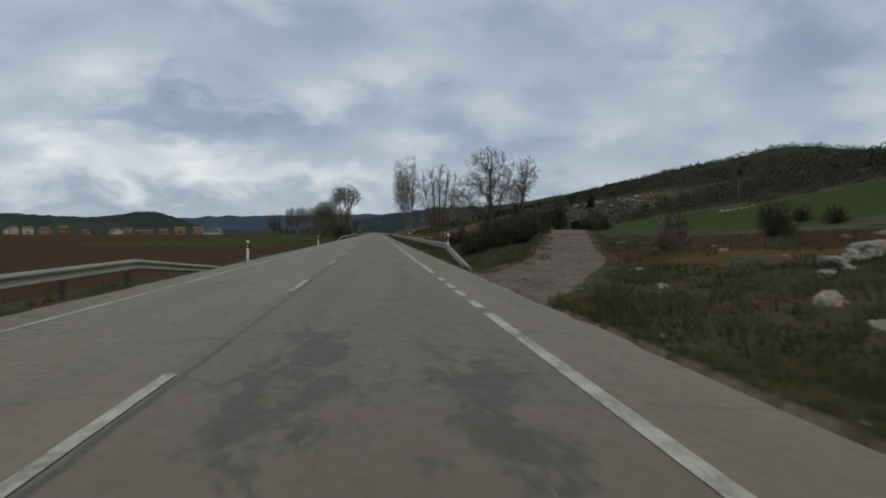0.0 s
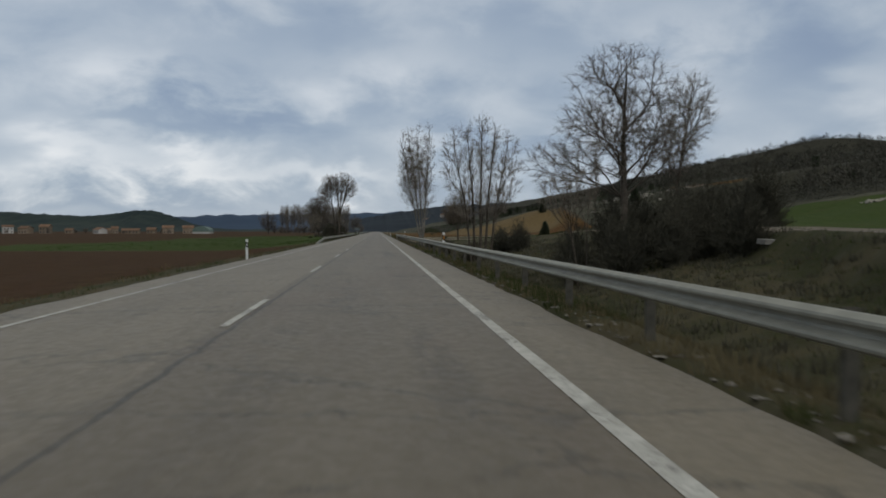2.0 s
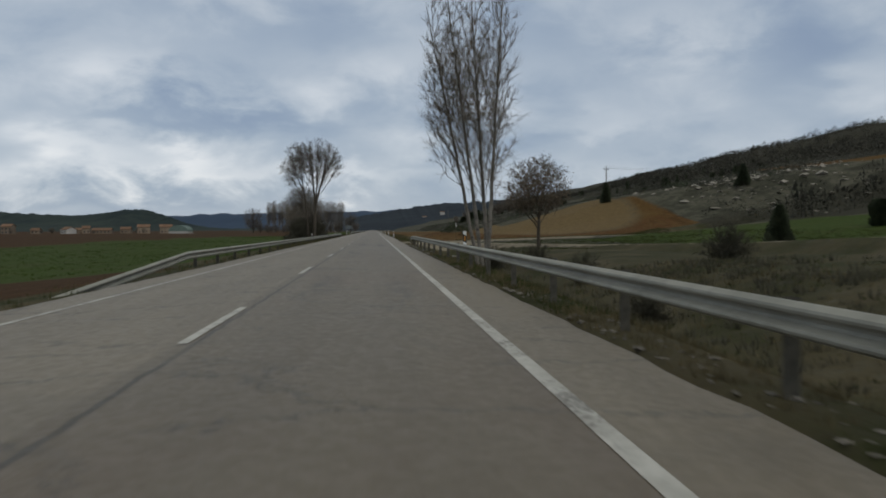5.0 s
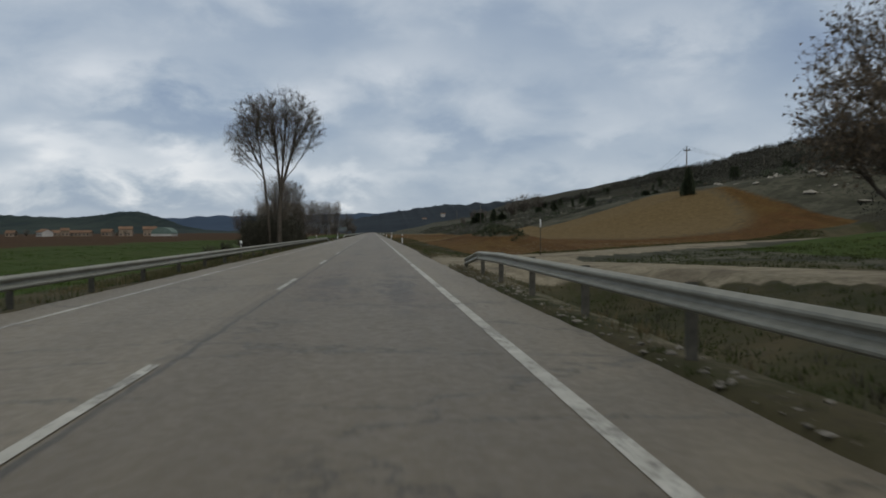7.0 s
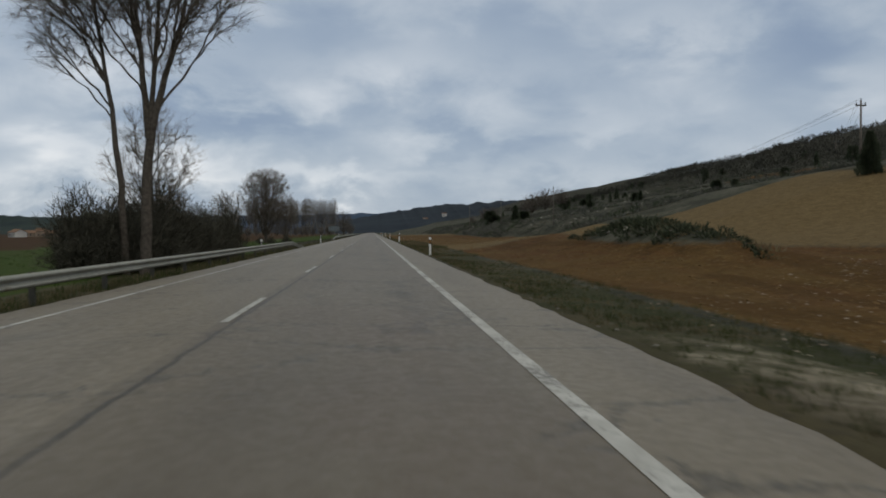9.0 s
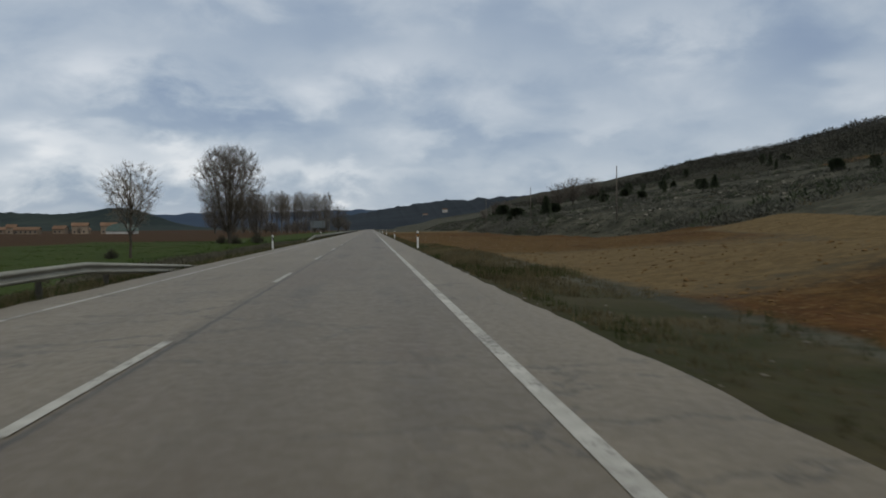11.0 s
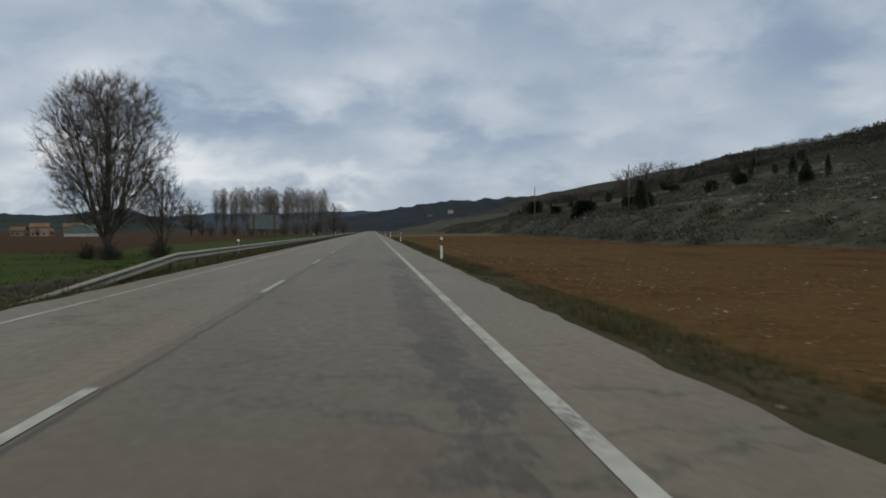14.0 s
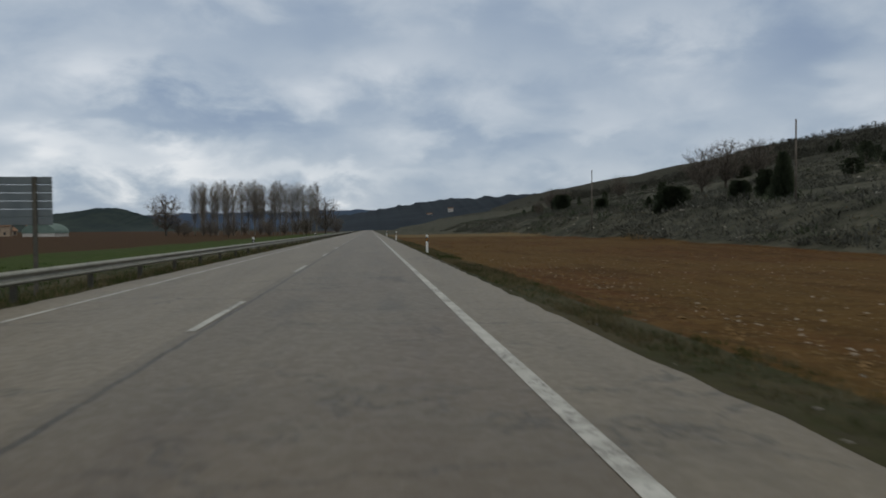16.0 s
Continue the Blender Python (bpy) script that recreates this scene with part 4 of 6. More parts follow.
grown_tree(13.3, 167, 16, "low tree with withered brown leaves by the track", [(0, 0, 5.0, 2.7, 2.4), (-1.2, 0, 4.0, 1.6, 1.3)], [([(0, 0, -0.3), (0.1, 0, 1.8), (0.0, 0, 6.0)], 0.17)],
           BARK, TWIG, points=1500, limbs=14, bare=1.5, steep=0.8, thin=0.0080, sprigs=3, sprig=0.4, up=0.15, leaf=DRY_LEAF)
grown_tree(24, 125, 17, "single thin bare poplar beside the dirt track", [(0, 0, 7.0, 0.8, 3.4)], [([(0, 0, -0.3), (0.1, 0, 10.0)], 0.09)], BARK, PALE_TWIG, points=320, limbs=22, bare=2.5, steep=2.0, thin=0.008, sprigs=3, sprig=0.5, up=0.7)
grown_tree(-9.0, 224, 18, "tall bare poplar with forked trunk behind the guardrail", [(1.0, 0, 12.9, 3.3, 2.6), (3.0, 0, 11.6, 1.9, 2.2), (-1.0, 0, 12.4, 2.2, 2.6), (0.9, 0, 10.0, 2.3, 2.2)],
           [([(0.2, 0, -0.3), (0.3, 0, 3), (0.45, 0, 5.8), (1.4, 0, 8.8), (2.4, 0, 13.0)], 0.25), ([(0.42, 0, 5.4), (0.2, 0.1, 8), (-0.3, 0.2, 13.6)], 0.15), ([(0.45, 0, 5.9), (0.75, 0.1, 9), (0.95, 0.2, 14.2)], 0.12)],
           BARK, TWIG, points=2300, limbs=30, bare=6.4, steep=1.7, thin=0.0095, sprigs=3, sprig=0.6, up=0.5)
grown_tree(-9.7, 224.6, 26, "slim bare poplar with a leaning crown beside the forked one", [(-2.3, 0, 10.6, 2.1, 2.4), (-1.6, 0, 12.6, 2.0, 2.4)], [([(0, 0, -0.3), (-0.2, 0, 4), (-0.6, 0, 7.4), (-1.5, 0, 13.6)], 0.17)],
           BARK, TWIG, points=1100, limbs=16, bare=6.2, steep=1.0, thin=0.0095, sprigs=3, sprig=0.6, up=0.35)
grown_tree(-9.6, 228, 24, "slim pale sapling behind the forked poplar", [(0, 0, 5.0, 2.3, 2.8)], [([(0, 0, -0.3), (0, 0, 7.4)], 0.09)], BARK, PALE_TWIG, points=700, limbs=16, bare=1.6, steep=1.3, thin=0.0075, sprigs=3, sprig=0.5, up=0.4)
grown_tree(-24.9, 376, 19, "large rounded bare poplar standing in the green field", [(0, 0, 11.2, 6.7, 6.6), (0, 0, 7.0, 5.4, 4.9), (0, 0, 14.3, 5.1, 3.6)],
           [([(0, 0, -0.3), (0.1, 0, 4), (0.3, 0, 16)], 0.42), ([(0.1, 0, 1.2), (1.2, 0.3, 5), (3.0, 0.8, 14)], 0.2), ([(-0.1, 0, 1.2), (-1.3, 0.2, 5), (-3.2, 0.6, 14)], 0.2), ([(0, 0.1, 1.6), (-0.6, 1, 6), (-1.4, 2.4, 14)], 0.17), ([(0, 0, 1.6), (0.6, -1, 6), (1.4, -2.4, 14)], 0.17)],
           BARK, TWIG, points=5000, limbs=46, bare=1.8, steep=2.1, thin=0.0135, sprigs=3, sprig=0.9, up=0.85)
grown_tree(-20.6, 379, 20, "small bare tree beside the large poplar", [(0, 0, 5.4, 2.5, 3.6)], [([(0, 0, -0.3), (0.2, 0, 8.2)], 0.15), ([(0.2, 0, -0.3), (1.3, 0, 6.6)], 0.1)],
           BARK, TWIG, points=900, limbs=24, bare=1.2, steep=1.4, thin=0.0115, sprigs=3, sprig=0.6, up=0.5)
grown_tree(-21.2, 307, 21, "small pale bare tree at the field's edge", [(0, 0, 6.3, 2.8, 2.7), (0, 0, 4.4, 2.2, 2.0)], [([(0, 0, -0.3), (0, 0, 2.6), (0.1, 0, 8.2)], 0.14)],
           BARK, PALE_TWIG, points=1000, limbs=20, bare=1.9, steep=1.2, thin=0.0095, sprigs=3, sprig=0.55, up=0.45)

# prototype for the distant trees, then copies
far_tree = grown_tree(-16, 630, 22, "distant bare roadside tree", [(0, 0, 9.4, 5.6, 5.6), (0, 0, 5.5, 4.4, 3.6)], [([(0, 0, -0.3), (0, 0, 14)], 0.35)],
                      BARK, TWIG, points=520, limbs=22, bare=1.8, steep=1.3, thin=0.040, sprigs=2, sprig=1.5, up=0.5)
row_tree = grown_tree(-54, 712, 23, "bare poplar in a distant plantation row", [(0, 0, 16.6, 2.9, 9.6), (0, 0, 20.0, 2.6, 6.4)], [([(0, 0, -0.3), (0, 0, 25.5)], 0.3)],
                      PALE_BARK, PALE_TWIG, points=560, limbs=30, bare=4.0, steep=2.0, thin=0.028, sprigs=2, sprig=1.8, up=0.8)
tagged(row_tree, group="plantation row of poplars")
rnd = random.Random(5)
for k in range(22):
    x = -82 + 2.7 * k
    copy_thing(row_tree, pose(x, 712 + rnd.uniform(-6, 6), ground_at(x, 712) - rnd.uniform(0, 2.5), 0, 0, rnd.uniform(0, 360)))
for x, y, s in ((-92, 700, 1.35), (-24, 640, 0.55), (-13, 655, 0.5), (-46, 600, 0.45), (-38, 640, 0.5), (-60, 640, 0.5), (-72, 650, 0.4), (-80, 690, 0.5), (-68, 690, 0.45), (-56, 695, 0.5), (-45, 690, 0.5), (-33, 695, 0.5), (-62, 700, 0.55), (-50, 702, 0.5), (-75, 700, 0.5), (-87, 702, 0.6), (-39, 700, 0.5), (-28, 690, 0.5)):
    c = copy_thing(far_tree, pose(x, y, ground_at(x, y) - 0.2, 0, 0, rnd.uniform(0, 360)))
    c.scale = (s * 1.15, s * 1.15, s)
for x, y, s in ((61, 478, 0.60), (66.5, 480, 0.64), (73, 480, 0.54), (58, 580, 0.52), (78, 575, 0.5), (64, 590, 0.5), (49, 560, 0.3)):
    c = copy_thing(far_tree, pose(x, y, ground_at(x, y) - 0.1, 0, 0, rnd.uniform(0, 360)))
    c.scale = (s * 1.2, s * 1.2, s)
    c["label"] = "small bare tree on the scrubby skyline"

# ---- bushes ----


def bush_mesh(name, seed, wide, tall, stems, mat):
    r = random.Random(seed)
    t, fine = Twigs(seed), Twigs(seed)
    for _ in range(stems):
        a, c, q = r.uniform(0, 6.28), r.random(), r.random() ** 0.4
        s = math.sqrt(1 - c * c)
        goal = Vector((math.cos(a) * s * q * wide / 2, math.sin(a) * s * q * wide / 2, 0.15 * tall + c * q * tall * 0.85))
        p0 = Vector((goal.x * 0.3, goal.y * 0.3, -0.1))
        p1 = Vector((goal.x * 0.5, goal.y * 0.5, goal.z * 0.65))
        curve = [p0 * (1 - u) ** 2 + p1 * 2 * u * (1 - u) + goal * u * u + Vector((r.uniform(-1, 1), r.uniform(-1, 1), 0)) * 0.04 for u in (0, 0.25, 0.5, 0.75, 1)]
        t.tube(curve, [0.02, 0.016, 0.012, 0.009, 0.005], 3)
        for _ in range(16):
            u = r.uniform(0.3, 1) * 4
            k = min(int(u), 3)
            p = curve[k].lerp(curve[k + 1], u - k)
            e = bend(r, (curve[k + 1] - curve[k]).normalized(), 0.9)
            m = tall * r.uniform(0.08, 0.2)
            p2 = p + e * m * 0.5
            fine.tube([p, p2, p2 + bend(r, e, 0.5) * m * 0.5], [0.009, 0.007, 0.004], 3)
            fine.tube([p2, p2 + bend(r, e, 0.9) * m * 0.4], [0.007, 0.004], 3)
    made = []
    for kind, tubes in (("trunk", t), ("crown", fine)):
        mesh = bpy.data.meshes.new(kind)
        mesh.from_pydata(tubes.v, [], tubes.f)
        mesh.materials.append(mat)
        made.append(mesh)
    return made


BUSHES = [bush_mesh("bush", 31, 2.6, 2.8, 130, BUSH_TWIG), bush_mesh("bush", 32, 3.0, 2.2, 120, BUSH_TWIG), bush_mesh("bush", 33, 2.2, 3.4, 110, BUSH_TWIG), bush_mesh("bush", 34, 2.6, 2.0, 90, PALE_TWIG)]


def bush(x, y, k, size=1.0, label="tangled leafless bramble bush"):
    ob = thing("bush", x, y, ground_at(x, y) - 0.05, label, "bush", "bushes beside the road", (x * 77 + y * 31) % 360)
    ob.scale = (size, size, size)
    for mesh in BUSHES[k]:
        link_mesh(mesh.name.split(".")[0], mesh, None, ob)
    return ob


rnd = random.Random(8)
for x, y, k, s in ((10.6, 75, 0, 1.1), (12.6, 74.5, 2, 1.0), (14, 76, 0, 1.2), (15.6, 77, 1, 1.2), (11.6, 79, 2, 1.1), (13.2, 80, 0, 1.2), (17, 79, 1, 1.2), (9.4, 78, 1, 1.0), (10.3, 82, 0, 1.0), (14.5, 84, 2, 1.0),
                   (16.5, 81, 2, 1.25), (18, 82, 2, 1.2), (19.4, 80, 2, 1.2), (12.4, 82, 2, 1.25), (14.6, 79, 2, 1.3), (15.4, 74, 0, 1.2), (10.8, 107, 0, 0.9), (11.8, 105, 2, 0.9), (12.4, 108, 1, 0.8), (8.4, 109, 1, 0.9), 
                   (8.2, 157, 1, 0.8), (10, 152, 1, 0.7), (16, 140, 1, 0.9), (9.5, 140, 1, 0.7), (7.8, 128, 1, 0.6), (12, 30.6, 3, 0.85), (12.5, 31.2, 2, 0.6), (22, 40, 0, 0.85), (27.5, 97, 1, 1.2), (29.5, 98, 1, 1.1), (30, 56, 2, 0.9), (39, 62, 1, 0.9), (42, 72, 1, 0.9)):
    bush(x, y, k, s)
for n in range(22):
    bush(-10.4 + rnd.uniform(-1.5, 1.2), 223.5 + rnd.uniform(0, 25), n % 3, rnd.uniform(1.05, 1.6))
for x, y, s in ((-23, 371, 0.9), (-26, 374, 0.8), (-20, 376, 1.0), (-22.6, 306, 0.5), (-9.5, 196, 0.5), (-9.8, 203, 0.6)):
    bush(x, y, 1, s)


def juniper_mesh(seed, conic, sprays):
    """A dense evergreen of many small upright sprays with an uneven outline."""
    r = random.Random(seed)
    v, f = [], []
    for _ in range(sprays):
        h = r.random() ** 0.85
        reach = (1 - h) ** 0.7 * 0.5 if conic else math.sqrt(max(0, 1 - (1.6 * h - 0.75) ** 2)) * 0.5
        a = r.uniform(0, 6.28)
        rad = reach * r.uniform(0.3, 1.0) * (1 + 0.2 * math.sin(3 * a + 5 * h + seed))
        out = Vector((math.cos(a), math.sin(a), r.uniform(-0.4, 0.6)))
        c = Vector((math.cos(a) * rad, math.sin(a) * rad, h))
        d = (out + Vector((0, 0, 0.7))).normalized()
        s = r.uniform(0.045, 0.095)
        u = bend(r, d, 0.8).cross(d).normalized() * s * 0.5
        k = len(v)
        w = d.cross(u)
        for p in (c - u, c + u, c + d * s * 1.6, c + w, c - w):
            v.append(p[:])
        f += [(k, k + 1, k + 2), (k + 3, k + 4, k + 2)]
    mesh = bpy.data.meshes.new("juniper")
    mesh.from_pydata(v, [], f)
    mesh.materials.append(JUNIPER)
    return mesh


JUNIPERS = [juniper_mesh(41, True, 2600), juniper_mesh(42, False, 2600), juniper_mesh(43, False, 2600), juniper_mesh(44, True, 700), juniper_mesh(45, False, 700), juniper_mesh(46, False, 700)]


def trunk_mesh():
    bm = bmesh.new()
    bmesh.ops.create_cone(bm, cap_ends=True, segments=7, radius1=0.06, radius2=0.012, depth=0.9, matrix=Matrix.Translation((0, 0, 0.43)))
    mesh = bpy.data.meshes.new("trunk")
    bm.to_mesh(mesh)
    bm.free()
    mesh.materials.append(BARK)
    return mesh


JUNIPER_TRUNK = trunk_mesh()


def juniper(x, y, k, wide, tall):
    ob = new("juniper")
    ob.matrix_basis = pose(x, y, ground_at(x, y) - 0.1, 0, 0, (x * 53 + y * 17) % 360)
    ob.scale = (wide, wide, tall)
    link_mesh("crown", JUNIPERS[k], None, ob)
    link_mesh("trunk", JUNIPER_TRUNK, None, ob)
    return tagged(ob, "dark evergreen juniper on the scrubby slope", "shrub", "junipers on the slope")


for row in ((48.5, 262.6, 0, 2.3, 4.0), (60, 576, 1, 5.4, 4.8), (50.5, 505, 1, 2.8, 2.4), (40, 440.5, 2, 4.2, 3.0), (38.2, 440, 1, 1.6, 1.4), (71, 248, 0, 3, 4), (24, 150, 0, 1.6, 2.2), (46, 172, 2, 2.4, 2.4),
            (45.5, 463.5, 0, 1.7, 1.9), (48.6, 432, 1, 3.0, 2.6), (47.4, 437, 2, 2.6, 2.4), (43.4, 419.6, 0, 3.0, 4.8), (70, 439, 1, 2.4, 2.2), (62, 404, 1, 2.0, 2.0), (80, 500, 1, 3.4, 3), (68, 380, 0, 1.8, 2.6), (74, 350, 1, 2.2, 2)):
    juniper(*row)
rnd = random.Random(9)
for n in range(100):
    y = rnd.uniform(60, 720)
    x = rnd.uniform(62, 180) if y > 270 else rnd.uniform(98, 240)
    juniper(x, y, 3 + n % 3, rnd.uniform(1.2, 3.2), rnd.uniform(1.4, 3.6))

# ---- scrub, grass and stones (uncounted stuff) ----


def scatter(name, xs, ys, sizes, blades, tall, wide, mat, label, category, seed, droop=0.4, leaf=1.0):
    """Many tufts of thin blades in one mesh."""
    rng = np.random.RandomState(seed)
    n = len(xs)
    zs = height(xs, ys)
    v = np.zeros((n, blades, 3, 3))
    a = rng.rand(n, blades) * 2 * np.pi
    out = rng.rand(n, blades) ** 0.7
    rad = out * wide * sizes[:, None]
    bx, by = np.cos(a) * rad * 0.6, np.sin(a) * rad * 0.6
    h = tall * sizes[:, None] * (0.45 + 0.65 * rng.rand(n, blades)) * (1 - 0.35 * out)
    b = rng.rand(n, blades) * 2 * np.pi
    half = leaf * wide * sizes[:, None] * 0.5 * (0.04 + 0.06 * rng.rand(n, blades))
    v[..., 0, 0], v[..., 0, 1] = bx - np.cos(b) * half, by - np.sin(b) * half
    v[..., 1, 0], v[..., 1, 1] = bx + np.cos(b) * half, by + np.sin(b) * half
    v[..., 2, 0] = bx + np.cos(a) * out * droop * h + (rng.rand(n, blades) - 0.5) * 0.3 * h
    v[..., 2, 1] = by + np.sin(a) * out * droop * h + (rng.rand(n, blades) - 0.5) * 0.3 * h
    v[..., 2, 2] = h
    v[..., 0] += xs[:, None, None]
    v[..., 1] += ys[:, None, None]
    v[..., 2] += zs[:, None, None] - 0.02
    faces = np.arange(n * blades * 3).reshape(-1, 3)
    ob = soup(name, v.reshape(-1, 3), faces, mat)
    return tagged(ob, label, category, kind="stuff")


def keep_off(xs, ys):
    d = np.minimum(near_line(xs, ys, TRACK_ONE), near_line(xs, ys, TRACK_TWO))
    return (d > 2.1 + 1.2 * step(156, 166, ys)) & (np.hypot(xs - 6.5, (ys - 184) / 1.6) > 4.2) & (np.hypot(xs - 4.0, (ys - 21) / 1.5) > 1.4)


def bare_soil(xs, ys):
    """The scrap of ploughed soil on the bank by the first track."""
    return (xs > 9.9) & (xs < 19.5) & (ys > 21) & (ys < 35.5)


def verge_grass():
    rng = np.random.RandomState(51)
    for mat, seed, count, name in ((GRASS_DRY, 52, 26000, "dry_grass"), (GRASS_GREEN, 53, 26000, "green_grass")):
        ys = rng.rand(count) * 430
        xs = 3.28 + 0.2 * step(190, 204, ys) + rng.rand(count) ** 1.3 * np.where(ys > 276, 2.1 - 0.8 * step(286, 310, ys), 3.2)
        ok = keep_off(xs, ys) & (cells(xs, ys, 4.0, seed) > 0.30) & ((ys < 148) | (ys > 184) | (rng.rand(count) < (0.25 if mat == GRASS_DRY else 0.06)))
        xs, ys = xs[ok], ys[ok]
        tall = (0.66 + 0.20 * step(245, 258, ys) * (1 - step(268, 284, ys))) * (0.6 + 0.8 * cells(xs, ys, 2.6, 30)) * (1 - 0.4 * step(186, 190, ys) * (1 - step(238, 255, ys))) * (1 - (0.25 if mat == GRASS_DRY else 0.4) * step(284, 300, ys))
        scatter(name, xs, ys, tall * (0.5 + rng.rand(len(xs))), 10, 0.27, 0.28, mat, "rough grass tufts on the road verge", "grass", seed)
        ys = rng.rand(count // 2) * 430
        xs = -6.1 - rng.rand(count // 2) ** 1.4 * 3.0
        rich = (ys > 172) | (rng.rand(count // 2) < 0.10)
        xs, ys = xs[rich], ys[rich]
        scatter(name, xs, ys, 0.5 + rng.rand(len(xs)), 8, 0.20, 0.24, mat, "rough grass tufts on the far verge", "grass", seed + 5)
    count = 1500
    ys, xs = 262 + rng.rand(count) * 62, -6.6 - rng.rand(count) ** 0.8 * 3.8
    cushions("dead_weeds", xs, ys, 0.2 + 0.4 * rng.rand(count) ** 2, 36, WEED, "brown dead weeds on the verge below the green field", "weeds", 68, 0.8)
    count = 9000
    ys, xs = 146 + rng.rand(count) * 260, -9.5 - rng.rand(count) ** 1.5 * 40
    ok = cells(xs, ys, 6, 44) > 0.35
    scatter("crop_tufts", xs[ok], ys[ok], 0.5 + rng.rand(ok.sum()), 8, 0.16, 0.5, CROP_GREEN, "young green cereal in tufts", "crop", 69, 0.8)
    count = 6500
    ys, xs = 26 + rng.rand(count) * 160, 6.0 + rng.rand(count) * 17
    ok = keep_off(xs, ys)
    xs, ys = xs[ok], ys[ok]
    apart = (ys < 140) | ((xs < 9) & (rng.rand(len(xs)) < 0.3))
    apart = apart & ((ys < 56) | (ys > 150) | (xs < 14.5 + 6 * rng.rand(len(xs)) ** 3))
    xs, ys = xs[apart], ys[apart]
    scatter("dead_weeds", xs, ys, 0.5 + 0.9 * rng.rand(len(xs)), 16, 0.34, 0.5, WEED, "grey dead weeds in the ditch", "weeds", 60, 0.5)
    scatter("ditch_grass", xs + 0.7, ys + 0.4, 0.5 + rng.rand(len(xs)), 9, 0.16, 0.34, GRASS_GREEN, "short green grass in the ditch", "grass", 62, 0.8)
    scatter("ditch_hay", xs - 0.5, ys + 0.9, 0.5 + rng.rand(len(xs)), 8, 0.22, 0.34, GRASS_DRY, "withered grass in the ditch", "grass", 66, 0.8)
    count = 4200
    ys, xs = rng.rand(count) * 52, 4.2 + rng.rand(count) ** 1.4 * 28
    ok = keep_off(xs, ys) & ~bare_soil(xs, ys)
    scatter("bank_hay", xs[ok] + 1.1, ys[ok] - 0.7, 0.5 + rng.rand(ok.sum()), 10, 0.18, 0.4, GRASS_DRY, "withered yellow grass on the bank", "grass", 64, 0.8)
    near_x, near_y = 4.4 + rng.rand(4200) * 13, 6 + rng.rand(4200) * 38
    near_ok = keep_off(near_x, near_y) & ~bare_soil(near_x, near_y) & (cells(near_x, near_y, 3.0, 14) > 0.45)
    scatter("bank_grass", near_x[near_ok], near_y[near_ok], 0.5 + rng.rand(near_ok.sum()), 10, 0.15, 0.4, GRASS_GREEN, "short green grass beside the dirt track", "grass", 65, 0.8)
    few = np.flatnonzero(ok)[::2]
    scatter("dead_weeds", xs[few], ys[few], 0.5 + 0.9 * rng.rand(len(few)), 18, 0.32, 0.55, WEED, "grey dead weeds on the bank", "weeds", 61, 0.5)
    hx, hy = 17 + rng.rand(1500) * 15, 28 + rng.rand(1500) * 17
    high = (hy > 35.5) | (hx > 20)
    scatter("bank_hay", hx[high], hy[high], 0.7 + 0.8 * rng.rand(high.sum()), 14, 0.42, 0.5, GRASS_DRY, "tall withered yellow grass above the ploughed scrap", "grass", 98, 0.5)
    scatter("bank_grass", xs[ok] + 0.5, ys[ok] + 0.5, 0.5 + rng.rand(ok.sum()), 9, 0.16, 0.36, GRASS_GREEN, "short green grass on the bank", "grass", 63, 0.8)


def corner_grass():
    """The grassy corner between the two tracks."""
    rng = np.random.RandomState(47)
    count = 5000
    xs, ys = 7 + rng.rand(count) ** 1.2 * 36, 160 + rng.rand(count) * 44
    T2 = np.interp(xs, [p[0] for p in TRACK_TWO], [p[1] for p in TRACK_TWO])
    ok = keep_off(xs, ys) & (ys < T2 - 1.8) & (near_line(xs, ys, TRACK_ONE) > 2.0)
    scatter("green_grass", xs[ok], ys[ok], 0.5 + rng.rand(ok.sum()), 10, 0.18, 0.4, GRASS_GREEN, "short green grass in the corner between the tracks", "grass", 48, 0.8)


def strip_grass():
    """Grass between the second track and the red field."""
    rng = np.random.RandomState(58)
    count = 2600
    xs = 9.5 + rng.rand(count) * 38
    ys = np.interp(xs, [p[0] for p in TRACK_TWO], [p[1] for p in TRACK_TWO]) + 2.2 + rng.rand(count) * 4.8
    scatter("green_grass", xs, ys, 0.5 + rng.rand(count), 9, 0.2, 0.34, GRASS_GREEN, "rough green grass between track and field", "grass", 59, 0.7)
    scatter("dry_grass", xs + 0.5, ys + 0.3, 0.4 + rng.rand(count), 8, 0.2, 0.3, GRASS_DRY, "withered grass between track and field", "grass", 56, 0.7)


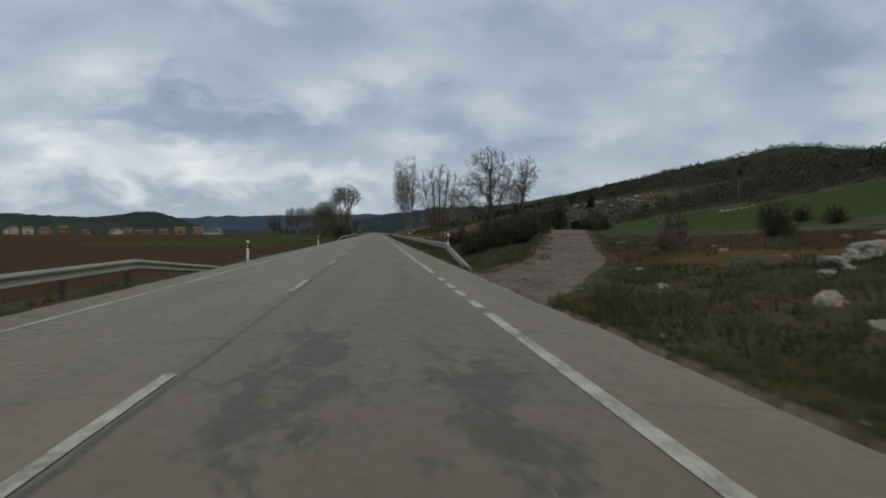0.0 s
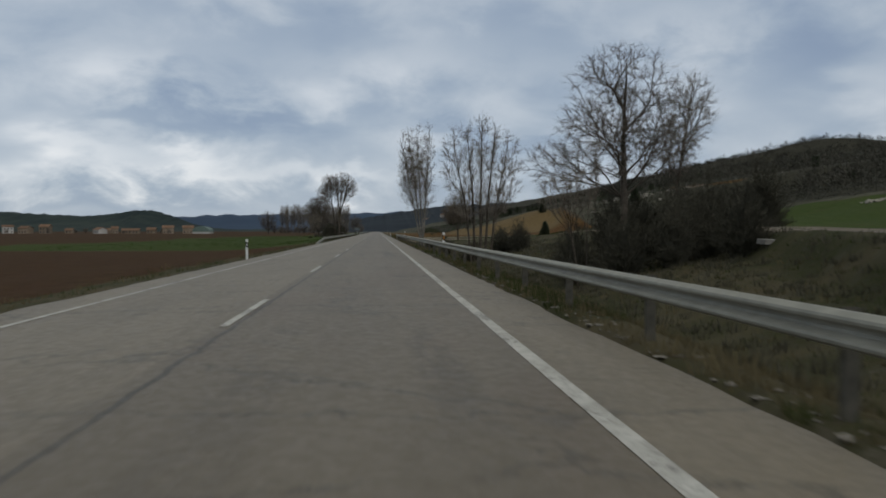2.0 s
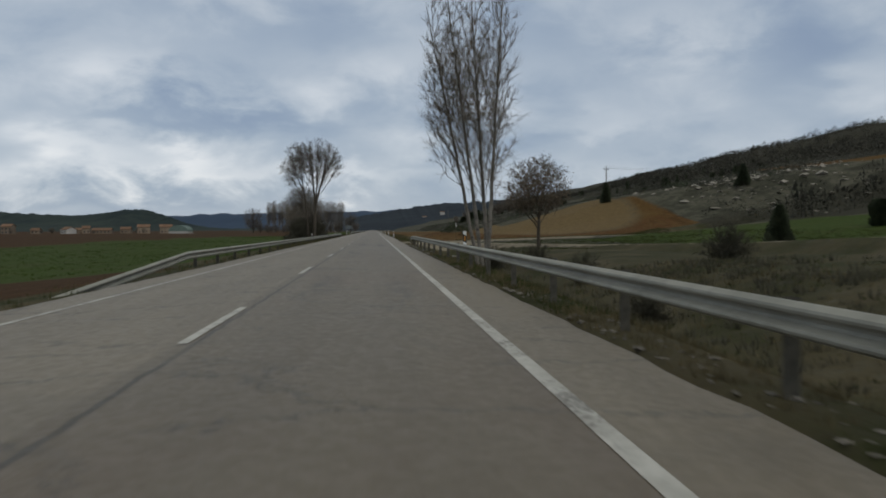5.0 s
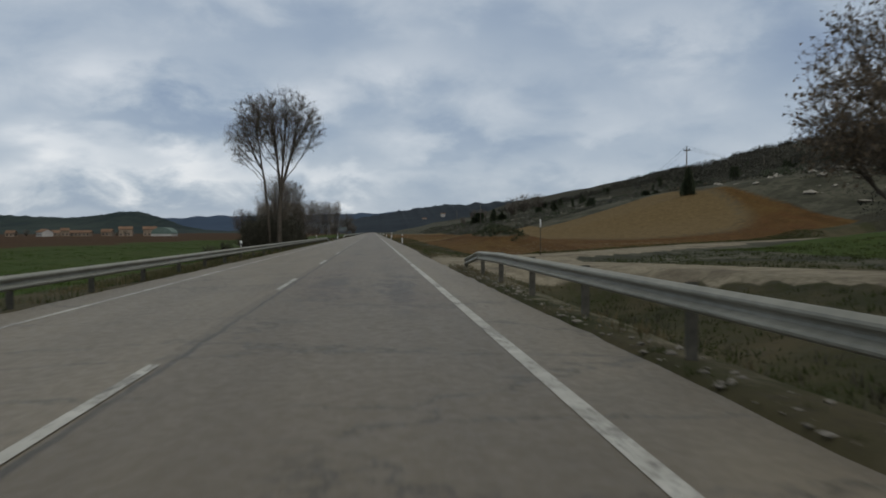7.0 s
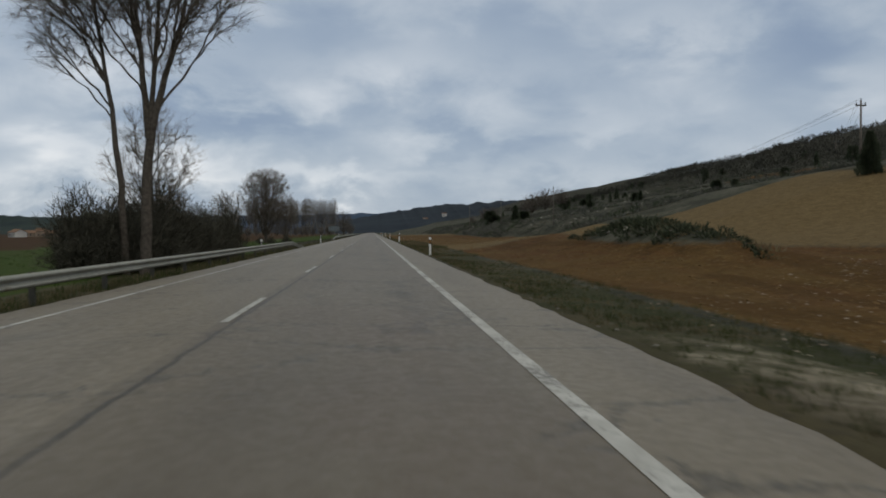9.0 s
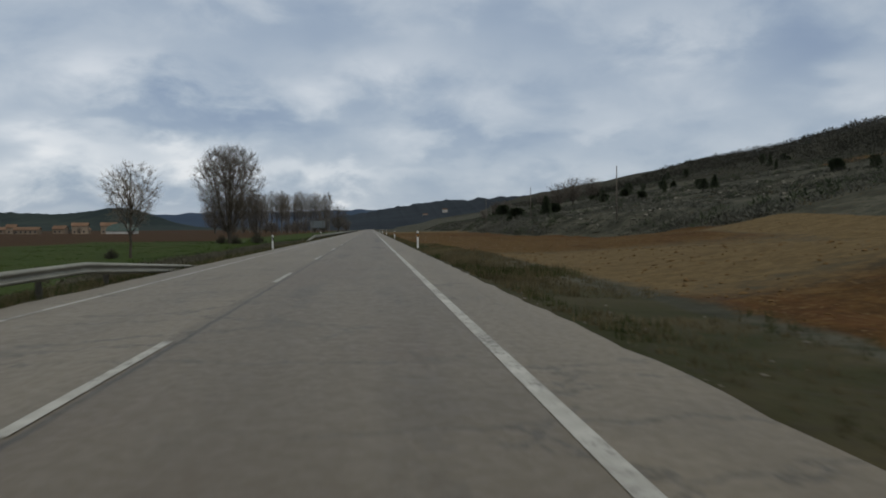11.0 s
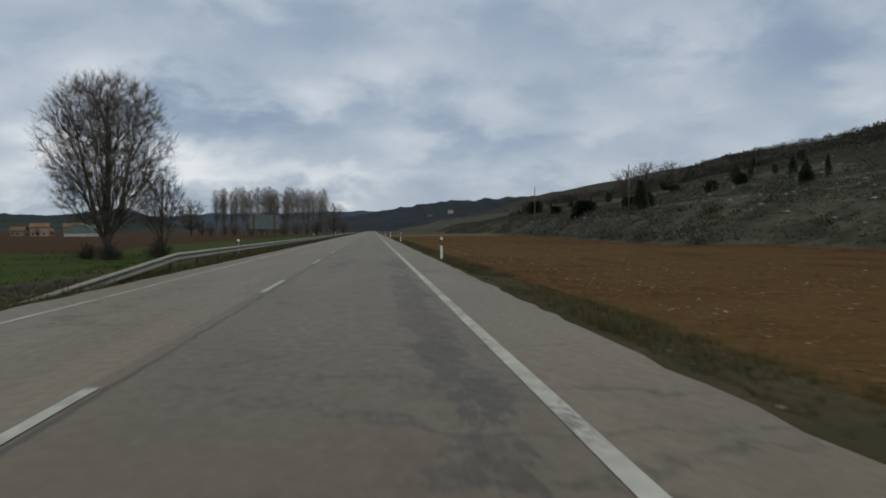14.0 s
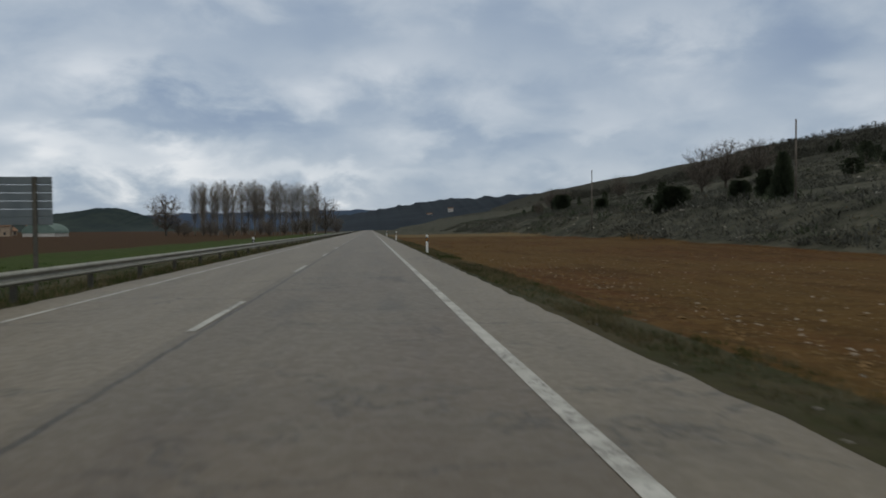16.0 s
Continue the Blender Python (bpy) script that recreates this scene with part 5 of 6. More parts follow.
def slope_scrub():
    rng = np.random.RandomState(71)
    count = 36000
    ys = 60 + rng.rand(count) * 620
    xs = 28 + rng.rand(count) ** 1.35 * 95
    field = ((ys < 285) & (ys > 195) & (xs < 62)) | ((ys < 215) & (xs < 72)) | (xs < 27.6 + 7 * np.exp(-((ys - 335) / 25) ** 2) + 4 * step(410, 450, ys)) | (ys < 60)
    ok = ~field & (cells(xs, ys * 0.5, 9, 2) > 0.30) & ~((ys < 215) & (xs < np.interp(ys, [60, 100, 130, 190, 215], [100, 89, 81, 66, 50])))
    xs, ys = xs[ok], ys[ok]
    size = 0.55 + 1.6 * rng.rand(len(xs)) ** 3 * (0.5 + cells(xs, ys, 20, 17))
    cushions("heath_scrub", xs, ys, size, 30, HEATH, "grey leafless heath scrub covering the slope", "scrub", 72)
    pick = np.flatnonzero((cells(xs, ys, 13, 31) > 0.45) & (rng.rand(len(xs)) < 0.06))
    cushions("dark_shrubs", xs[pick], ys[pick], 0.9 + 1.4 * rng.rand(len(pick)) ** 2, 70, JUNIPER, "dark low evergreen shrubs dotted over the slope", "shrubs", 75, 0.9)
    pick = np.flatnonzero((cells(xs, ys * 0.4, 7, 33) > 0.45) & (rng.rand(len(xs)) < 0.42))
    scatter("slope_hay", xs[pick] + 0.6, ys[pick], 0.6 + rng.rand(len(pick)), 10, 0.3, 0.6, GRASS_DRY, "withered pale grass between the shrubs", "grass", 76, 0.8)
    # oaks on the brow, bare
    count = 13500
    ys, xs = 120 + rng.rand(count) * 760, 56 + rng.rand(count) ** 1.05 * 274
    ok = ((ys < 235) | (xs > 84 + 38 * cells(xs, ys, 26, 4) + 14 * rng.rand(count) ** 2)) & (xs > 3 + np.interp(ys, [60, 100, 130, 190, 215], [100, 89, 81, 66, 50])) & (cells(xs, ys, 14, 8) > 0.14) & ~((xs > 78) & (xs < 108) & (ys > 236) & (ys < 400))
    xs, ys = xs[ok], ys[ok]
    count = len(xs)
    size = (0.4 + 0.9 * rng.rand(count) ** 2.2) * (0.55 + 0.8 * cells(xs, ys, 22, 13)) * (0.55 + 0.45 * np.maximum(step(95, 135, xs), step(240, 225, ys)) + 0.35 * step(330, 250, ys) * step(120, 170, xs))
    open_wood("oak_wood", xs, ys, size, 76, FAR_WOOD, "bare oak wood covering the hill to its crest", 73)


def cushions(name, xs, ys, sizes, sprays, mat, label, category, seed, flat=0.55):
    """Low rounded shrubs of short sprays that point out of a dome."""
    rng = np.random.RandomState(seed)
    n = len(xs)
    a, c = rng.rand(n, sprays) * 2 * np.pi, rng.rand(n, sprays)
    s = np.sqrt(1 - c * c)
    r = (0.55 + 0.45 * rng.rand(n, sprays)) * sizes[:, None] * 0.62
    p = np.stack([np.cos(a) * s * r, np.sin(a) * s * r, c * r * flat], -1)
    out = np.stack([np.cos(a) * s, np.sin(a) * s, c * 0.8 + 0.35], -1) + 0.7 * (rng.rand(n, sprays, 3) - 0.5)
    side = rng.rand(n, sprays, 3) - 0.5
    size = (0.06 + 0.16 * sizes[:, None, None]) * (0.5 + 0.8 * rng.rand(n, sprays, 1))
    v = np.stack([p - side * 0.45 * size, p + side * 0.45 * size, p + out * 0.9 * size], -2)
    v[..., 0] += xs[:, None, None]
    v[..., 1] += ys[:, None, None]
    v[..., 2] += height(xs, ys)[:, None, None] - 0.03
    return tagged(soup(name, v.reshape(-1, 3), np.arange(v.size // 3).reshape(-1, 3), mat), label, category, kind="stuff")


def open_wood(name, xs, ys, sizes, sprays, mat, label, seed):
    """Far leafless trees: a stem and a rounded crown of short slender sprays."""
    rng = np.random.RandomState(seed)
    n = len(xs)
    zs = height(xs, ys)
    a, c = rng.rand(n, sprays) * 2 * np.pi, rng.rand(n, sprays) * 2 - 0.8
    c = np.clip(c, -0.8, 1.0)
    r = (0.35 + 0.65 * rng.rand(n, sprays)) * sizes[:, None]
    s = np.sqrt(1 - c * c)
    p = np.stack([np.cos(a) * s * r * 2.3, np.sin(a) * s * r * 2.3, 1.9 * sizes[:, None] + c * r * 1.9], -1)
    out = np.stack([np.cos(a) * s, np.sin(a) * s, c + 0.5], -1) + 0.6 * (rng.rand(n, sprays, 3) - 0.5)
    side = rng.rand(n, sprays, 3) - 0.5
    size = sizes[:, None, None] * (0.3 + 0.4 * rng.rand(n, sprays, 1))
    tri = np.stack([p - side * 0.75 * size, p + side * 0.75 * size, p + out * 0.75 * size], -2)
    b = rng.rand(n) * 6.28
    w = 0.12 * sizes
    stem = np.zeros((n, 1, 3, 3))
    stem[:, 0, 0, 0], stem[:, 0, 0, 1] = -np.cos(b) * w, -np.sin(b) * w
    stem[:, 0, 1, 0], stem[:, 0, 1, 1] = np.cos(b) * w, np.sin(b) * w
    stem[:, 0, 2, 2] = 2.8 * sizes
    v = np.concatenate([tri, stem], 1)
    v[..., 0] += xs[:, None, None]
    v[..., 1] += ys[:, None, None]
    v[..., 2] += zs[:, None, None] - 0.1
    return tagged(soup(name, v.reshape(-1, 3), np.arange(v.size // 3).reshape(-1, 3), mat), label, "wood", kind="stuff")


def stones(name, xs, ys, sizes, mat, label, category, seed):
    """Broken stones: jittered octahedra half sunk in the ground."""
    rng = np.random.RandomState(seed)
    n = len(xs)
    base = np.array([(1, 0, 0), (0, 1, 0), (-1, 0, 0), (0, -1, 0), (0, 0, 0.75), (0, 0, -0.6), (0.6, 0.6, 0.35), (-0.6, 0.55, 0.4), (-0.6, -0.6, 0.3), (0.6, -0.6, 0.4)])
    tri = np.array([(0, 6, 4), (6, 1, 4), (1, 7, 4), (7, 2, 4), (2, 8, 4), (8, 3, 4), (3, 9, 4), (9, 0, 4), (0, 1, 6), (1, 2, 7), (2, 3, 8), (3, 0, 9), (1, 0, 5), (2, 1, 5), (3, 2, 5), (0, 3, 5)])
    v = base[None] * (0.7 + 0.6 * rng.rand(n, 10, 1)) * sizes[:, None, None] * (0.6 + 0.8 * rng.rand(n, 1, 3)) * (1, 1, 0.7)
    a = rng.rand(n) * 6.28
    c, s = np.cos(a)[:, None], np.sin(a)[:, None]
    v[..., 0], v[..., 1] = v[..., 0] * c - v[..., 1] * s, v[..., 0] * s + v[..., 1] * c
    v += np.stack([xs, ys, height(xs, ys)], -1)[:, None]
    faces = (tri[None] + 10 * np.arange(n)[:, None, None]).reshape(-1, 3)
    return tagged(soup(name, v.reshape(-1, 3), faces, mat), label, category, kind="stuff")


def field_stones():
    rng = np.random.RandomState(81)
    count = 3200
    ys = 17 + rng.rand(count) ** 1.3 * 34
    xs = np.interp(ys, [p[1] for p in TRACK_ONE], [p[0] for p in TRACK_ONE]) + rng.randn(count) * 1.05
    ok = xs > 3.4
    stones("track_rubble", xs[ok], ys[ok], 0.012 + 0.04 * rng.rand(ok.sum()) ** 3, RUBBLE, "loose grey rubble on the dirt track", "rubble", 77)
    count = 15000
    ys, xs = 198 + rng.rand(count) * 240, 5.2 + rng.rand(count) ** 1.6 * 30
    T2 = np.interp(xs, [p[0] for p in TRACK_TWO], [p[1] for p in TRACK_TWO])
    ok = (ys > T2 + 6) & (xs > 6.8 - 1.6 * step(290, 305, ys))
    stones("soil_clods", xs[ok], ys[ok], 0.02 + 0.065 * rng.rand(ok.sum()) ** 3, CLOD, "clods of red ploughed soil", "soil", 82)
    count = 1500
    ys = rng.rand(count) * 430
    xs = 3.35 + rng.rand(count) ** 2 * 3
    stones("verge_stones", xs, ys, 0.012 + 0.035 * rng.rand(count) ** 3, RUBBLE, "small pale stones on the verge", "stones", 83)
    count = 900
    ys = 26 + rng.rand(count) * 150
    xs = 3.22 + rng.rand(count) ** 2 * 0.7
    stones("edge_rubble", xs, ys, 0.02 + 0.055 * rng.rand(count) ** 2, RUBBLE, "crumbled pale rubble along the road's edge", "rubble", 87)
    count = 260
    ys, xs = 256 + rng.randn(count) * 12, 76 + rng.randn(count) * 8
    stones("slope_rocks", xs, ys, 0.25 + 0.75 * rng.rand(count) ** 2.5, STONE, "pale limestone outcrop above the field", "rocks", 88)
    count = 520
    ys, xs = 285 + rng.rand(count) * 170, 35 + rng.rand(count) ** 1.4 * 50
    ok = cells(xs, ys * 0.4, 8, 41) > 0.52
    stones("slope_rocks", xs[ok], ys[ok], 0.11 + 0.4 * rng.rand(ok.sum()) ** 2.8, STONE, "pale limestone ledges among the heath", "rocks", 97)
    count = 70
    ys = 372 + rng.rand(count) * 70
    xs = 29 + 7 * np.exp(-((ys - 335) / 25) ** 2) + 4 * step(410, 450, ys) + rng.rand(count) * 2.5
    stones("slope_rocks", xs, ys, 0.06 + 0.22 * rng.rand(count) ** 2, STONE, "white stones along the field's edge", "rocks", 89)
    count = 1300
    ys, xs = 60 + rng.rand(count) * 560, 34 + rng.rand(count) ** 1.5 * 120
    ok = ~(((ys < 285) & (ys > 195) & (xs < 62)) | ((ys < 215) & (xs < 100))) & (cells(xs, ys, 24, 6) > 0.5)
    stones("slope_rocks", xs[ok], ys[ok], 0.12 + 0.4 * rng.rand(ok.sum()) ** 3, STONE, "pale limestone rocks scattered on the slope", "rocks", 84)
    count = 2200
    xs = 5.4 + rng.rand(count) ** 1.3 * 26
    ys = np.interp(xs, [p[0] for p in TRACK_TWO], [p[1] for p in TRACK_TWO]) + 5.0 + rng.rand(count) ** 1.5 * 16
    stones("field_stones", xs, ys, 0.012 + 0.045 * rng.rand(count) ** 3, PALE_CLOD, "pale stones turned up at the field's edge", "stones", 80)
    count = 2600
    ys = 288 + rng.rand(count) * 95
    xs = 6.0 + rng.rand(count) ** 1.6 * 13
    stones("field_stones", xs, ys, 0.012 + 0.04 * rng.rand(count) ** 3, PALE_CLOD, "pale stones and straw turned up in the red field", "stones", 78)
    count = 50
    ys, xs = 140 + rng.randn(count) * 1.3, 68 + rng.randn(count) * 1.2
    stones("rock_heap", xs, ys, 0.2 + 0.5 * rng.rand(count) ** 2, STONE, "heap of cleared limestone in the green field", "rocks", 79)
    count = 60
    ys, xs = 219 + rng.rand(count) ** 0.5 * 18.5, 12.0 + rng.rand(count) * 2.2
    stones("bank_rocks", xs, ys, 0.06 + 0.22 * rng.rand(count) ** 2, STONE, "limestone rocks strewn on a bank in the field", "rocks", 85)
    count = 120
    ys, xs = 10 + rng.rand(count) * 34, 12 + rng.rand(count) * 22
    stones("bank_rocks", xs, ys, 0.06 + 0.3 * rng.rand(count) ** 4, STONE, "pale boulders on the grassy bank", "rocks", 86)


def mound_scrub():
    """Low evergreen scrub on the stony mound in the red field."""
    rng = np.random.RandomState(93)
    xs, ys = 13.0 + rng.randn(150) * 0.8, 227.5 + rng.randn(150) * 4.4
    cushions("dark_shrubs", xs, ys, 0.3 + 0.6 * rng.rand(150) ** 2, 90, MOUND_GREEN, "dark green scrub on the stony mound", "shrubs", 94, 0.8)
    scatter("dry_grass", xs + 0.4, ys - 0.5, 0.6 + rng.rand(150), 12, 0.3, 0.5, GRASS_DRY, "withered grass on the stony mound", "grass", 95, 0.7)


verge_grass()
mound_scrub()
strip_grass()
corner_grass()
slope_scrub()
field_stones()

# ---- far hills ----


def hill(name, rows, depth, mat, label, rough, seed):
    """A ridge: rows of sideways place, place along the road and crest height; the slope falls towards the viewer."""
    t = np.linspace(0, len(rows) - 1, 320)
    k = np.arange(len(rows))
    cx, cy, cz = (np.interp(t, k, [p[i] for p in rows]) for i in range(3))
    w = np.ones(17) / 17
    pad = lambda a: np.convolve(np.pad(a, 8, "edge"), w, "valid")
    cx, cy, cz = pad(cx), pad(cy), pad(cz)
    cz = cz + rough * (cells(t * 3.1, t * 0, 0.35, seed) - 0.5) + rough * 0.7 * (cells(t * 9, t * 0, 0.4, seed + 2) - 0.5)
    ranks = [(0.0, -0.02), (0.35, 0.25), (0.65, 0.62), (0.86, 0.9), (1.0, 1.0), (1.25, 0.8)]
    verts = []
    for f, h in ranks:
        wob = rough * 1.2 * (cells(cx, cy, 60, seed + f) - 0.5) * (0 < f < 1)
        verts.append(np.stack([cx, cy - depth * (1 - f), cz * h + wob - 2 * (h < 0)], -1))
    n = len(t)
    V = np.concatenate(verts)
    i = np.arange(len(ranks) * n).reshape(len(ranks), n)
    faces = np.stack([i[:-1, :-1], i[:-1, 1:], i[1:, 1:], i[1:, :-1]], -1).reshape(-1, 4)
    return tagged(soup(name, V, faces, mat, smooth=True), label, "hill", kind="structure")


# the furthest ridge carries aerial haze as a blue surface colour
hill("backdrop_blue_hills", [(-3300, 3900, 110), (-2300, 3900, 95), (-1500, 3900, 70), (-1000, 3900, 74), (-480, 3900, 84), (0, 3950, 92), (900, 3950, 130)], 900, FAR_HAZE, "distant wooded hills on the horizon, tinted blue for haze", 8, 91)
hill("backdrop_low_hills", [(-2600, 3000, 95), (-1900, 3000, 88), (-1500, 3000, 80), (-1280, 3000, 66), (-1090, 3000, 56), (-980, 3000, 66), (-900, 3000, 78), (-840, 3000, 78), (-770, 3000, 56), (-700, 3000, 26), (-600, 3000, 8), (-300, 3000, 4)], 500, FAR_LOW, "low dome-shaped hill beyond the village", 5, 92)
hill("backdrop_wooded_hill", [(-150, 1900, 18), (0, 1900, 38), (150, 1850, 60), (330, 1750, 66), (420, 1650, 58), (560, 1550, 66), (800, 1500, 80)], 600, FAR_HILL, "dark wooded hill closing the valley", 6, 93)

# ---- village ----


def house(x, y, wide, deep, tall, wall_mat, turn=0.0, label="ochre house with red tiled roof"):
    root = thing("house", x, y, ground_at(x, y), label, "house", "village houses", turn)
    bm = bmesh.new()
    w, d = wide / 2, deep / 2
    ridge = tall + deep * 0.24
    pts = [(-w, -d, -3), (w, -d, -3), (w, d, -3), (-w, d, -3), (-w, -d, tall), (w, -d, tall), (w, d, tall), (-w, d, tall), (-w, 0, ridge), (w, 0, ridge)]
    v = [bm.verts.new(p) for p in pts]
    for f in ((0, 1, 5, 4), (2, 3, 7, 6), (1, 2, 6, 9, 5), (3, 0, 4, 8, 7)):
        bm.faces.new([v[k] for k in f])
    part("wall", bm, wall_mat, root)
    bm = bmesh.new()
    o, th = 0.5, 0.25
    slope = (ridge - tall) / d
    for s in (-1, 1):
        a = [(-w - o, s * (d + o), tall - slope * o + 0.05), (w + o, s * (d + o), tall - slope * o + 0.05), (w + o, 0, ridge + 0.05), (-w - o, 0, ridge + 0.05)]
        low = [bm.verts.new(p) for p in a]
        top = [bm.verts.new((p[0], p[1], p[2] + th)) for p in a]
        bm.faces.new(top)
        bm.faces.new(low[::-1])
        for k in range(4):
            bm.faces.new((low[k], low[(k + 1) % 4], top[(k + 1) % 4], top[k]))
    part("roof", bm, ROOF_TILE, root)
    floors = max(1, int(tall / 2.9))
    for k in range(floors):
        for c in np.arange(-w + 1.6, w - 1.0, 2.8):
            bm = bmesh.new()
            box(bm, c, -d - 0.02, 1.5 + 2.9 * k, 1.0, 0.12, 1.3)
            part("window", bm, DARK_GLASS, root)
    return root


rnd = random.Random(12)
for n in range(24):
    x, y = -196 - 15.0 * n + rnd.uniform(-9, 9), 770 + 2.2 * n + rnd.uniform(-25, 25)
    pale = x < -345 or n % 6 == 4
    long = n in (2, 5)
    house(x, y, rnd.uniform(13, 17) if long else rnd.uniform(5.5, 10), rnd.uniform(6, 9), 2.9 if long else rnd.choice((2.9, 3.4, 4.6, 6.2)), WALL_WHITE if pale else WALL_OCHRE, rnd.uniform(-50, 50) if not long else rnd.uniform(-8, 8),
              "%s village house with red tiled roof" % ("whitewashed" if pale else "ochre"))
for n in range(16):
    x = -180 - 24 * n + rnd.uniform(-9, 9)
    c = copy_thing(far_tree, pose(x, 752 + rnd.uniform(-14, 10), ground_at(x, 752) - 0.2, 0, 0, rnd.uniform(0, 360)))
    s = rnd.uniform(0.22, 0.4)
    c.scale = (s * 1.3, s * 1.3, s)
    c["label"] = "small bare tree among the village houses"
for x, y, z, tall in ((95, 1551, 20, 4.5), (132, 1580, 29, 5)):
    h = house(x, y, 8, 6, tall, WALL_WHITE, 5, "white house with tiled roof on the far hillside")
    h.location.z = z


def barn(x, y, wide, deep, tall):
    root = thing("barn", x, y, ground_at(x, y), "farm barn with rounded green sheet roof", "barn")
    bm = bmesh.new()
    box(bm, 0, 0, 0.4, wide, deep, 2.4)
    part("wall", bm, WALL_WHITE, root)
    bm = bmesh.new()
    rows = []
    for y0 in (-deep / 2 - 0.3, deep / 2 + 0.3):
        rows.append([bm.verts.new((-math.cos(math.pi * k / 14) * (wide / 2 + 0.3), y0, 1.6 + math.sin(math.pi * k / 14) * (tall - 1.6))) for k in range(15)])
    for k in range(14):
        bm.faces.new((rows[0][k], rows[0][k + 1], rows[1][k + 1], rows[1][k]))
    bm.faces.new(rows[0][::-1])
    bm.faces.new(rows[1])
    part("roof", bm, GREEN_SHEET, root)


barn(-149, 712, 14, 16, 6.2)
for x, y in ((-191, 760), (-174, 764)):
    house(x, y, 9.5, 8, 5.4, WALL_OCHRE, 14, "ochre village house with orange tiled roof")

# ---- power line, marker and sign ----


def power_pole(x, y, top, radius=0.13, arm=True, label="weathered wooden power pole with crossarm"):
    g = ground_at(x, y)
    root = thing("power_pole", x, y, g, label, "power pole", "power poles on the slope")
    bm = bmesh.new()
    bmesh.ops.create_cone(bm, cap_ends=True, segments=10, radius1=radius, radius2=radius * 0.65, depth=top - g + 0.6, matrix=Matrix.Translation((0, 0, (top - g - 0.6) / 2)))
    part("pole", bm, WOOD_POLE, root, smooth=True)
    if arm:
        bm = bmesh.new()
        box(bm, 0, 0, top - g - 0.5, 1.1, 0.12, 0.12, 0.015)
        part("crossarm", bm, POST_STEEL, root)
        for k in (-0.48, 0.0, 0.48):
            bm = bmesh.new()
            bmesh.ops.create_cone(bm, cap_ends=True, segments=8, radius1=0.07, radius2=0.04, depth=0.24, matrix=Matrix.Translation((k, 0, top - g - 0.32 + (0.4 if k == 0 else 0))))
            part("insulator", bm, DARK_GLASS, root)
    return root


def cable(a, b, sag):
    t = Twigs(1)
    pts = [Vector(a).lerp(Vector(b), k / 24) - Vector((0, 0, sag * 4 * (k / 24) * (1 - k / 24))) for k in range(25)]
    t.tube(pts, [0.014] * 25, 4)
    ob = soup("power_cable", t.v, t.f, WIRE)
    return tagged(ob, "thin overhead power cable between wooden poles", "cable", "power cables")


LINE = [(140, 411, 28.0), (49.5, 265.5, 14.2), (118, 480, 23.5)]
for x, y, top in LINE:
    power_pole(x, y, top)
for a, b in zip(LINE, LINE[1:]):
    for k, lift in ((-0.48, -0.2), (0, 0.2), (0.48, -0.2)):
        cable((a[0] + k, a[1], a[2] + lift), (b[0] + k, b[1], b[2] + lift), 1.4)
power_pole(38.4, 350.6, 10.6, 0.10, False, "thin wooden telephone pole above the red field")
power_pole(36.6, 405.6, 10.3, 0.10, False, "thin wooden telephone pole on the scrub slope")
power_pole(34.4, 458, 10.0, 0.10, False, "thin wooden telephone pole at the field's edge")
power_pole(62, 126, 10.7, 0.10, False, "thin wooden telephone pole in the green field")

marker = thing("marker_post", 9.15, 189.6, ground_at(9.15, 189.6), "slim steel post with white painted top by the track", "marker post")
bm = bmesh.new()
bmesh.ops.create_cone(bm, cap_ends=True, segments=10, radius1=0.024, radius2=0.024, depth=2.1, matrix=Matrix.Translation((0, 0, 0.85)))
part("pole", bm, POST_STEEL, marker, smooth=True)
bm = bmesh.new()
bmesh.ops.create_cone(bm, cap_ends=True, segments=12, radius1=0.036, radius2=0.034, depth=0.42, matrix=Matrix.Translation((0, 0, 1.72)))
part("cap", bm, WHITE_PLASTIC, marker, "white plastic sleeve", smooth=True)

sign = thing("road_sign", -8.2, 362.5, ground_at(-8.2, 362.5), "back of a large ribbed grey road sign on two posts", "road sign")
g = sign.location.z
for k in range(6):
    bm = bmesh.new()
    box(bm, 0, 0, 1.42 - g + 0.19 * k, 2.35, 0.035, 0.182, 0.012)
    part("panel", bm, SIGN_BACK, sign)
for x in (-0.8, 0.8):
    bm = bmesh.new()
    box(bm, x, -0.06, (2.46 - g - 0.4) / 2, 0.09, 0.07, 2.46 - g + 0.4, 0.008)
    part("post", bm, POST_STEEL, sign)


